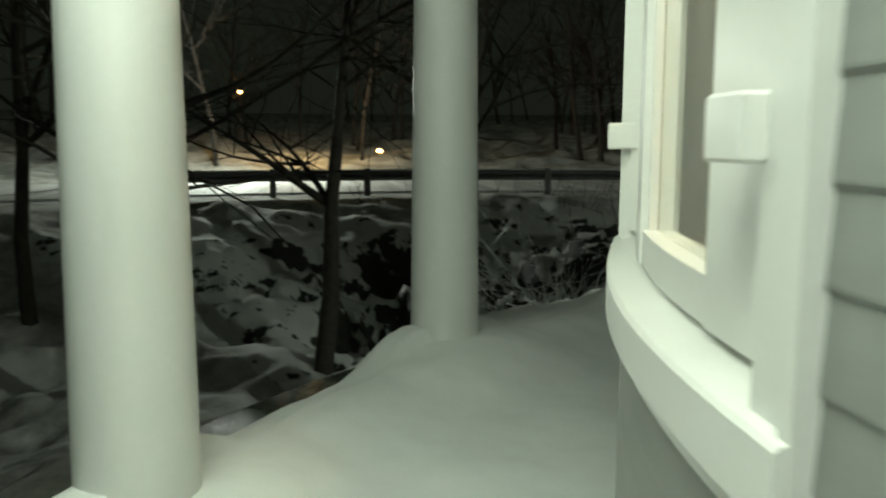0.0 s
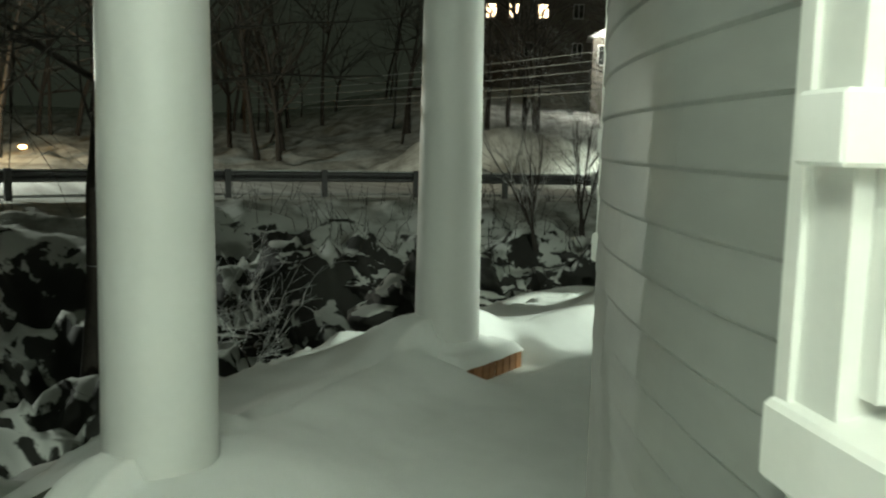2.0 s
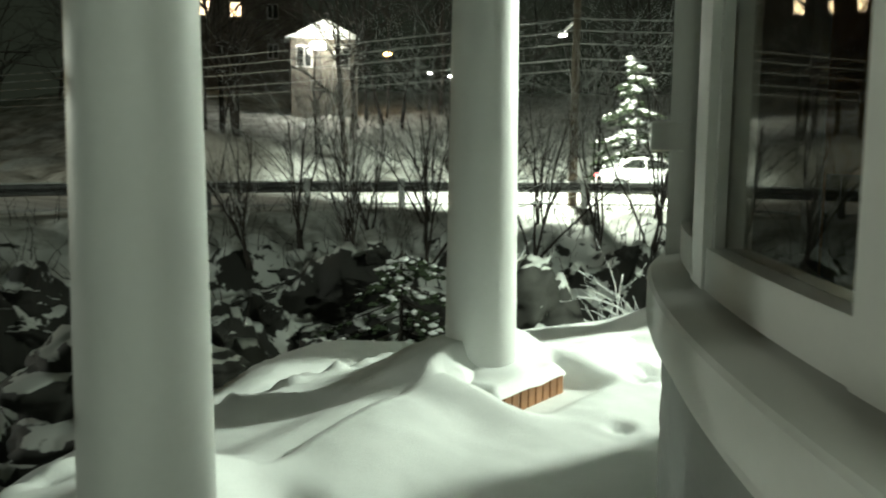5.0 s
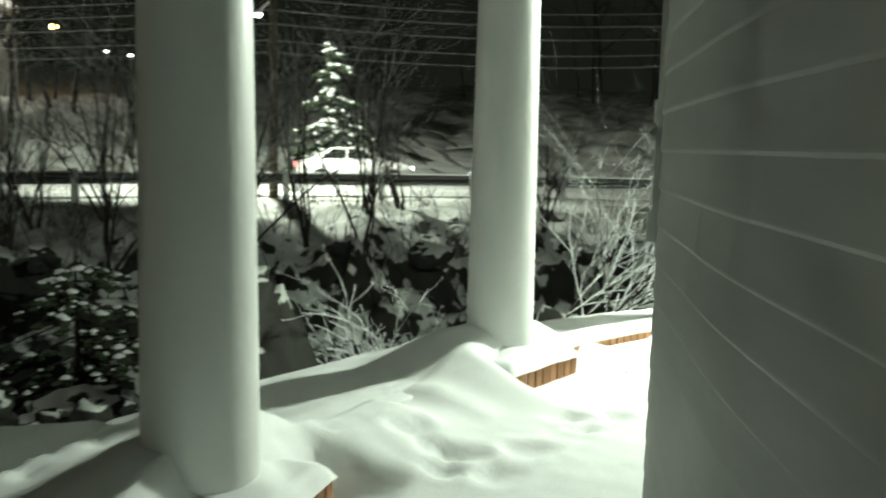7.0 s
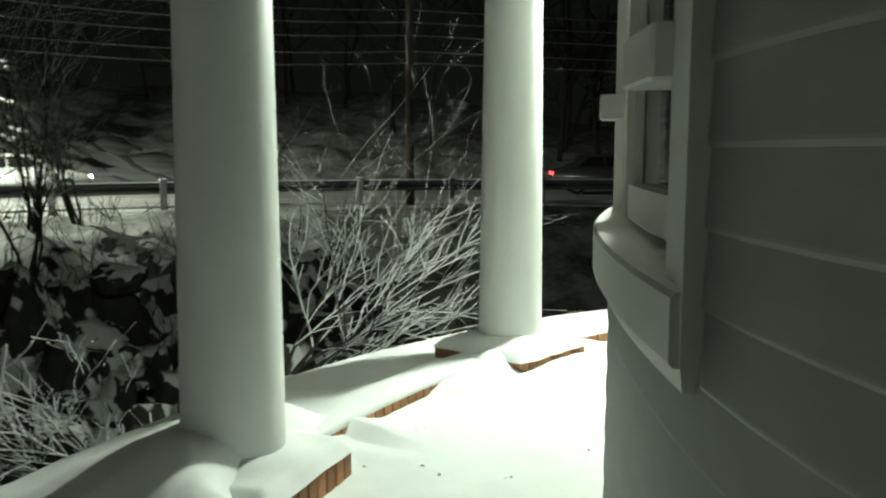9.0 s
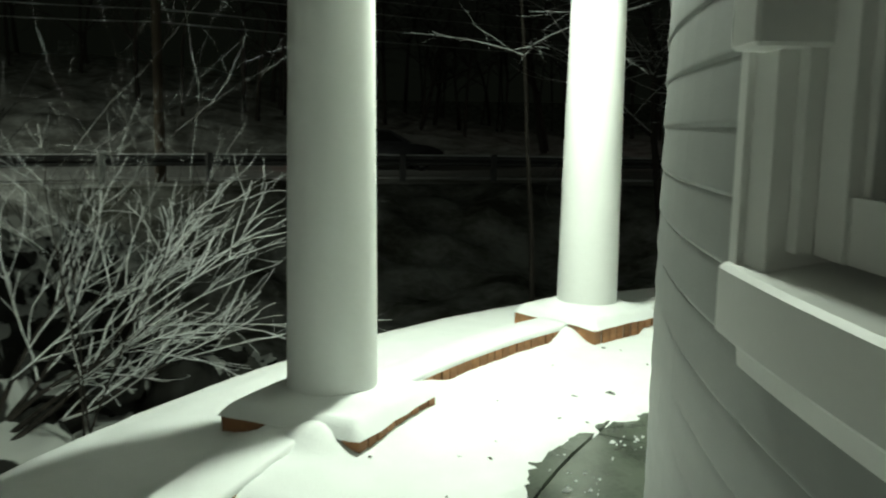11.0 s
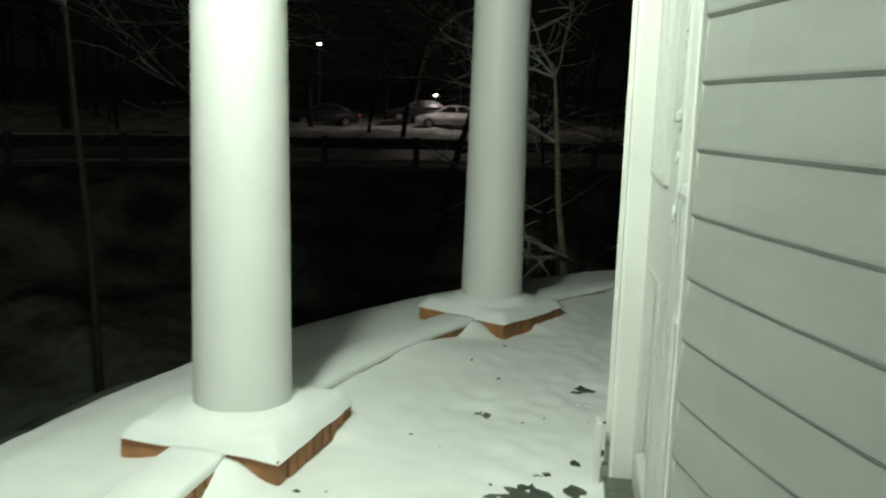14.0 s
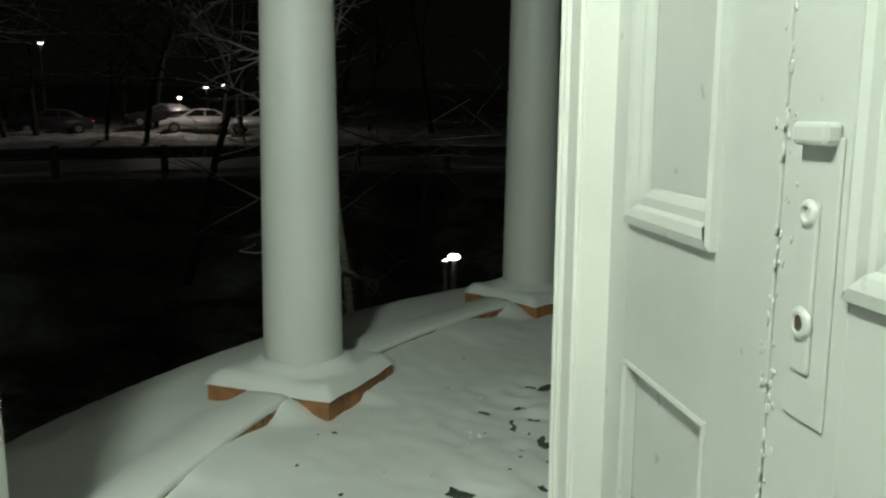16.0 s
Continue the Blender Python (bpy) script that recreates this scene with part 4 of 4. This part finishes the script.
def rock(x, y, size, rnd):
    bm = bmesh.new()
    bmesh.ops.create_icosphere(bm, subdivisions=4, radius=size)
    ph = Vector((rnd.uniform(0, 90), rnd.uniform(0, 90), rnd.uniform(0, 90)))
    sx, sy, sz = rnd.uniform(0.8, 1.6), rnd.uniform(0.7, 1.2), rnd.uniform(0.45, 0.85)
    for v in bm.verts:
        k = 1 + 0.55 * noise.noise(v.co / size * 1.1 + ph) + 0.3 * noise.noise(v.co / size * 2.6 + ph) + 0.14 * noise.noise(v.co / size * 6 + ph)
        v.co = Vector((v.co.x * sx, v.co.y * sy, v.co.z * sz)) * k
    ob = part("boulder", bm, SNOWROCK, smooth=True)
    ob.matrix_world = Matrix.Translation((x, y, ground_height(x, y) + size * 0.05)) @ pose(0, 0, 0, rnd.uniform(-25, 25), rnd.uniform(-25, 25), rnd.uniform(0, 360))
    return tagged(ob, "dark boulder under a lid of snow", "boulder", "boulders in the gully")


rnd = random.Random(77)
for i in range(110):
    a, r = rnd.uniform(14, 96), rnd.uniform(9.6, 18.5)
    p = at(a, r)
    rock(p.x, p.y, rnd.uniform(0.15, 0.42) * (1.3 if r < 13 else 0.9), rnd)

for i in range(45):
    a, r = rnd.uniform(18, 98), rnd.uniform(8.6, 13.5)
    if (at(a, r) - Vector((7.0, 5.6, 0))).length < 1.0 or a < 44:
        continue
    p = at(a, r)
    rock(p.x, p.y, rnd.uniform(0.22, 0.5), rnd)

# ---- woods beyond the road ----


def far_woods():
    rnd = random.Random(91)
    wood, snow = Net(), Net()
    for i in range(230):
        a, r = rnd.uniform(-62, 112), rnd.uniform(41, 85)
        if (8 < a < 40 and r < 66) or (49 < a < 61 and r > 56):
            continue
        p = at(a, r)
        p.z = ground_height(p.x, p.y) - 0.2
        h = rnd.uniform(6, 13)
        grow(wood, snow, rnd, p, Vector((rnd.gauss(0, 0.06), rnd.gauss(0, 0.06), 1)).normalized(), h, rnd.uniform(0.08, 0.2), 0, 0.0, 0.5, 0.0, (8, 5, 2))
    ob = wood.link("far_woods", BARK, None)
    tagged(ob, "bare dark winter woods on the hillside", "woods", kind="stuff")


far_woods()

def dry_stalks():
    """Thin dry stems of weeds and saplings poking through the snow below the guard rail."""
    rnd = random.Random(58)
    wood = Net()
    for i in range(230):
        a, r = rnd.gauss(46, 24), rnd.uniform(15.5, 24.2)
        if not 8 < a < 100:
            continue
        c = at(a, r)
        for k in range(rnd.randint(2, 6)):
            p = c + Vector((rnd.gauss(0, 0.22), rnd.gauss(0, 0.22), 0))
            p.z = ground_height(p.x, p.y) - 0.05
            h = rnd.uniform(0.3, 1.1)
            q = p + Vector((rnd.gauss(0, 0.16), rnd.gauss(0, 0.16), h * 0.6))
            wood.tube([p, q, q + Vector((rnd.gauss(0, 0.2), rnd.gauss(0, 0.2), h * 0.4))], [0.012, 0.008, 0.003], 3)
    tagged(wood.link("dry_stalks", BARK, None), "thin dry weed stems poking out of snow", "weeds", kind="stuff")


dry_stalks()

# ---- poles and wires ----
WIRE = mat("frosted wire", (0.30, 0.31, 0.30), 0.8, scale=2, fine=30)
POLE = mat("pole wood", (0.11, 0.085, 0.06), 0.9, vary=0.3, scale=4, fine=40, stretch=(1, 1, 0.2))


def utility_pole(x, y, h, lamp_arm=0.0, turn=0.0):
    z = ground_height(x, y) - 0.3
    e = empty("utility_pole", Matrix.Translation((x, y, z)) @ pose(0, 0, 0, 0, 0, turn), "weathered wooden utility pole carrying wires", "pole", "utility poles")
    bm = bmesh.new()
    lathe(bm, [(0.15, 0), (0.10, h)], 12)
    part("pole", bm, POLE, e)
    bm = bmesh.new()
    box(bm, -0.06, 0.06, -0.9, 0.9, h - 0.9, h - 0.78, 0.01)
    part("crossarm", bm, POLE, e)
    if lamp_arm:
        bm = bmesh.new()
        box(bm, -lamp_arm, 0, -0.03, 0.03, h - 1.6, h - 1.54)
        part("arm", bm, STEEL, e)
        bm = bmesh.new()
        box(bm, -lamp_arm - 0.45, -lamp_arm, -0.13, 0.13, h - 1.66, h - 1.52, 0.04)
        head = part("lamp_head", bm, STEEL, e)
        bm = bmesh.new()
        box(bm, -lamp_arm - 0.4, -lamp_arm - 0.05, -0.1, 0.1, h - 1.70, h - 1.662)
        part("lens", bm, LIT, head, "glowing white lens")
    return e


LIT = mat("lit lens", (0.9, 0.9, 0.85), 0.4, emit=(0.97, 1.0, 0.9), strength=30, bump=0)
LITORANGE = mat("orange lit lens", (0.9, 0.6, 0.3), 0.4, emit=(1.0, 0.5, 0.14), strength=14, bump=0)
LITRED = mat("red lit lens", (0.8, 0.1, 0.1), 0.4, emit=(1.0, 0.06, 0.07), strength=6, bump=0)
LITWARM = mat("warm lit window", (0.9, 0.7, 0.45), 0.5, emit=(1.0, 0.72, 0.4), strength=2.2, bump=0)
utility_pole(19.7, 16.6, 7.6, 2.5, 220)
utility_pole(24.9, 4.6, 7.4)
utility_pole(14.0, 60.0, 8.6)
for k, (zo, off) in enumerate([(5.1, 0.0), (4.75, 0.05), (4.35, -0.05), (3.9, 0.1), (3.55, 0.0)]):
    cu = bpy.data.curves.new("wire", "CURVE")
    cu.dimensions, cu.bevel_depth = "3D", 0.016
    for pa, pb in (((24.9 + off, 4.6, zo + 0.3), (19.7 + off, 16.6, zo + 0.25)), ((19.7 + off, 16.6, zo + 0.25), (14.0 + off, 60.0, zo - 0.2)), ((24.9 + off, 4.6, zo + 0.3), (32.0 + off, -30.0, zo + 0.6))):
        sp = cu.splines.new("POLY")
        sp.points.add(16)
        for i in range(17):
            u = i / 16
            q = Vector(pa).lerp(Vector(pb), u)
            sp.points[i].co = (q.x, q.y, q.z - 1.0 * u * (1 - u), 1)
    cu.materials.append(WIRE)
    wob = new("overhead_wire", cu)
    tagged(wob, "snow-coated overhead wire strung between poles", "wire", "overhead wires")

# ---- far lights, cars, houses ----


def lamp_post(x, y, z, lens, size=0.16):
    g = min(ground_height(x, y), z - 1.0)
    e = empty("distant_light", Matrix.Translation((x, y, g)), "distant light source drawn as a lamp on a thin post", "street lamp", "distant street lamps")
    bm = bmesh.new()
    lathe(bm, [(0.07, 0), (0.04, z - g)], 8)
    part("post", bm, DARKSTEEL, e)
    bm = bmesh.new()
    bmesh.ops.create_icosphere(bm, subdivisions=2, radius=size)
    for v in bm.verts:
        v.co = Vector((v.co.x * 1.3, v.co.y * 1.3, v.co.z * 0.7 + z - g))
    part("lens", bm, lens, e, "glowing lens")


def from_eye(ex, ey, az, tan, dist):
    a = radians(az)
    return ex + dist * math.cos(a), ey + dist * math.sin(a), 1.22 + tan * dist


# street, car and flood lights alike are set on added thin posts
for ex, ey, az, tan, dist, lens, size in [
        (-4.72, 0.09, 91.6, -0.012, 55, LITORANGE, 0.30), (-4.72, 0.09, 92.6, -0.010, 58, LIT, 0.14), (-4.72, 0.09, 96.8, -0.014, 50, LITORANGE, 0.15), (-4.72, 0.09, 85.6, -0.012, 46, LITORANGE, 0.14),
        (-4.72, 0.09, 94.8, 0.055, 55, LITORANGE, 0.12), (-4.39, 1.56, 47.7, 0.118, 60, LIT, 0.42), (-2.83, 3.68, 42.8, 0.115, 62, LITORANGE, 0.22), (-2.83, 3.68, 39.9, 0.093, 60, LIT, 0.10), (-2.83, 3.68, 38.5, 0.090, 60, LIT, 0.10),
        (3.49, 3.22, -41.3, 0.073, 60, LIT, 0.13), (3.49, 3.22, -49.2, 0.018, 60, LIT, 0.11), (3.49, 3.22, -50.9, 0.030, 62, LIT, 0.13), (3.49, 3.22, -52.0, 0.033, 58, LIT, 0.10),
        (3.49, 3.22, -41.0, -0.018, 60, LIT, 0.11), (3.49, 3.22, -67.2, -0.165, 12, LIT, 0.07), (3.49, 3.22, -66.6, -0.17, 13, LIT, 0.03)]:
    x, y, z = from_eye(ex, ey, az, tan, dist)
    lamp_post(x, y, z, lens, size)

CARPAINT = mat("white car paint", (0.75, 0.76, 0.74), 0.25, vary=0.06, scale=4, fine=40, bump=0)
DARKCAR = mat("dark car paint", (0.06, 0.06, 0.065), 0.3, vary=0.2, scale=4, fine=40, bump=0)
CARGLASS = mat("car glass", (0.02, 0.022, 0.02), 0.1, vary=0.2, bump=0)
TYRE = mat("tyre", (0.02, 0.02, 0.02), 0.8)


def car(m, paint, label, lamps):
    e = empty("car", m, label, "car")
    # side outline, nose towards +x
    low = [(-2.2, 0.30), (-2.26, 0.62), (-2.2, 0.92), (-1.7, 0.98), (-1.0, 1.0), (0.75, 0.98), (1.6, 0.88), (2.1, 0.74), (2.22, 0.5), (2.15, 0.28)]
    bm = bmesh.new()
    ra = [bm.verts.new((x, -0.86 if 0.35 < z < 0.9 else -0.8, z)) for x, z in low]
    rb = [bm.verts.new((x, 0.86 if 0.35 < z < 0.9 else 0.8, z)) for x, z in low]
    for i in range(len(low)):
        j = (i + 1) % len(low)
        bm.faces.new((ra[i], ra[j], rb[j], rb[i]))
    bm.faces.new(ra[::-1])
    bm.faces.new(rb)
    bmesh.ops.recalc_face_normals(bm, faces=bm.faces[:])
    bmesh.ops.bevel(bm, geom=bm.edges[:], offset=0.05, segments=2, affect="EDGES")
    part("body", bm, paint, e, smooth=True)
    bm = bmesh.new()
    top = [(-1.75, 0.98, 0.74), (-1.0, 1.40, 0.60), (-0.3, 1.46, 0.60), (0.25, 1.42, 0.60), (1.05, 0.97, 0.74)]
    ra = [bm.verts.new((x, -w, z)) for x, z, w in top]
    rb = [bm.verts.new((x, w, z)) for x, z, w in top]
    for i in range(len(top) - 1):
        bm.faces.new((ra[i], ra[i + 1], rb[i + 1], rb[i]))
    bm.faces.new(ra[::-1])
    bm.faces.new(rb)
    bmesh.ops.recalc_face_normals(bm, faces=bm.faces[:])
    part("roof", bm, paint, e)
    for s in (-1, 1):
        for x0, x1, t0, t1 in ((-1.35, -0.42, -0.92, -0.42), (-0.34, 0.72, -0.34, 0.2)):
            bm = bmesh.new()
            q = [bm.verts.new((x0, s * 0.748, 1.02)), bm.verts.new((x1, s * 0.748, 1.02)), bm.verts.new((t1, s * 0.63, 1.36)), bm.verts.new((t0, s * 0.63, 1.36))]
            bm.faces.new(q)
            q2 = bmesh.ops.extrude_face_region(bm, geom=bm.faces[:])["geom"]
            for v in q2:
                if isinstance(v, bmesh.types.BMVert):
                    v.co.y -= s * 0.03
            bmesh.ops.recalc_face_normals(bm, faces=bm.faces[:])
            part("side_window", bm, CARGLASS, e, "dark side glass")
        for x in (-1.38, 1.36):
            bm = bmesh.new()
            bmesh.ops.create_cone(bm, segments=20, radius1=0.32, radius2=0.32, depth=0.2, cap_ends=True)
            for v in bm.verts:
                v.co = Vector((x + v.co.x, s * 0.76 + v.co.z, 0.32 + v.co.y))
            wheel = part("wheel", bm, TYRE, e)
            bm = bmesh.new()
            bmesh.ops.create_cone(bm, segments=16, radius1=0.2, radius2=0.18, depth=0.03, cap_ends=True)
            for v in bm.verts:
                v.co = Vector((x + v.co.x, s * 0.875 + v.co.z, 0.32 + v.co.y))
            part("rim", bm, STEEL, wheel)
        bm = bmesh.new()
        box(bm, 2.12, 2.2, s * 0.62 - 0.13, s * 0.62 + 0.13, 0.62, 0.74, 0.02)
        part("headlight", bm, LIT if lamps == "head" else STEEL, e, "white headlight")
        bm = bmesh.new()
        box(bm, -2.27, -2.2, s * 0.62 - 0.14, s * 0.62 + 0.14, 0.68, 0.82, 0.02)
        part("taillight", bm, LITRED, e, "red tail light")


def on_road(deg, dr, onward=True):
    return Matrix.Translation(at(deg, R_RAIL + dr, -0.34)) @ pose(0, 0, 0, 0, 0, deg - 90 if onward else deg + 90)


car(on_road(32.5, 7.6), CARPAINT, "white saloon car on the snowy road", "head")
car(on_road(-5.5, 5.2), DARKCAR, "dark car with red tail lights lit on the road", "tail")


for az, dist, turn in ((-50.3, 52, 40), (-48.2, 55, 40), (-41.5, 54, 60), (-54.5, 50, 30)):
    x, y, z = from_eye(3.49, 3.22, az, 0, dist)
    car(Matrix.Translation((x, y, ground_height(x, y) - 0.05)) @ pose(0, 0, 0, 0, 0, turn), CARPAINT if az < -49 else DARKCAR, "parked car with red tail lights and snow around it", "tail")


def house(x, y, z, turn, w, d, h, lit, label):
    e = empty("house", Matrix.Translation((x, y, z)) @ pose(0, 0, 0, 0, 0, turn), label, "house")
    bm = bmesh.new()
    box(bm, -w / 2, w / 2, -d / 2, d / 2, -3, h)
    part("wall", bm, HOUSEWALL, e)
    bm = bmesh.new()
    pts = [(-w / 2 - 0.4, h), (w / 2 + 0.4, h), (0, h + w * 0.28)]
    ra = [bm.verts.new((px, -d / 2 - 0.4, pz)) for px, pz in pts]
    rb = [bm.verts.new((px, d / 2 + 0.4, pz)) for px, pz in pts]
    for i in range(3):
        bm.faces.new((ra[i], ra[(i + 1) % 3], rb[(i + 1) % 3], rb[i]))
    bm.faces.new(ra)
    bm.faces.new(rb)
    bmesh.ops.recalc_face_normals(bm, faces=bm.faces[:])
    part("roof", bm, SNOW, e, "snow-covered roof")
    for k, (wx, wz, on) in enumerate(lit):
        bm = bmesh.new()
        box(bm, wx - 0.55, wx + 0.55, -d / 2 - 0.05, -d / 2 + 0.02, wz, wz + 1.5, 0.01)
        win = part("window", bm, PAINT, e)
        for s in (-0.26, 0.26):
            bm = bmesh.new()
            box(bm, wx + s - 0.21, wx + s + 0.21, -d / 2 - 0.07, -d / 2 - 0.052, wz + 0.1, wz + 1.4)
            part("pane", bm, LITWARM if on else CARGLASS, win, "warmly lit pane" if on else "dark pane")


HOUSEWALL = mat("far house siding", (0.17, 0.155, 0.13), 0.8, scale=1, fine=8)
house(52.0, 77.0, 9.4, -33.5, 14, 10, 8.6, [(-4.5, 1.0, False), (-1.0, 1.0, False), (-5.0, 4.9, True), (-2.6, 4.9, True), (0.4, 4.9, True), (4.0, 4.9, False), (4.0, 1.0, False)], "large dark house with warmly lit upper windows")
# added so its wall catches the flood light and reads as glow
house(38.4, 48.1, 6.4, -38, 4.6, 2.6, 2.6, [(-1.4, 0.6, False), (1.2, 0.6, False)], "small building added behind a bright flood light to catch its glow")

# ---- bricks ----
rnd = random.Random(3)
for k, pl in enumerate(PLINTHS):
    h, n = PLINTH / 2, 9
    for s in range(4):
        turn = 90 * s
        q = pose(0, 0, 0, 0, 0, turn)
        span, m = (PLINTH, n) if s % 2 else (PLINTH - 0.404, n - 6)
        for i in range(m):
            x = -span / 2 + (i + 0.5) * span / m
            v = q @ Vector((x, -h + 0.1, 0))
            brick(pl, v.x, v.y, PTOP - 0.003, turn, rnd)
for kb, a0, a1 in KERBS:
    n = int(math.radians(abs(a1 - a0)) * R_COL / 0.0675)
    for i in range(n):
        a = a0 + (a1 - a0) * (i + 0.5) / n
        v = at(a, R_COL)
        brick(kb, v.x, v.y, 0.080, a + 90, rnd)
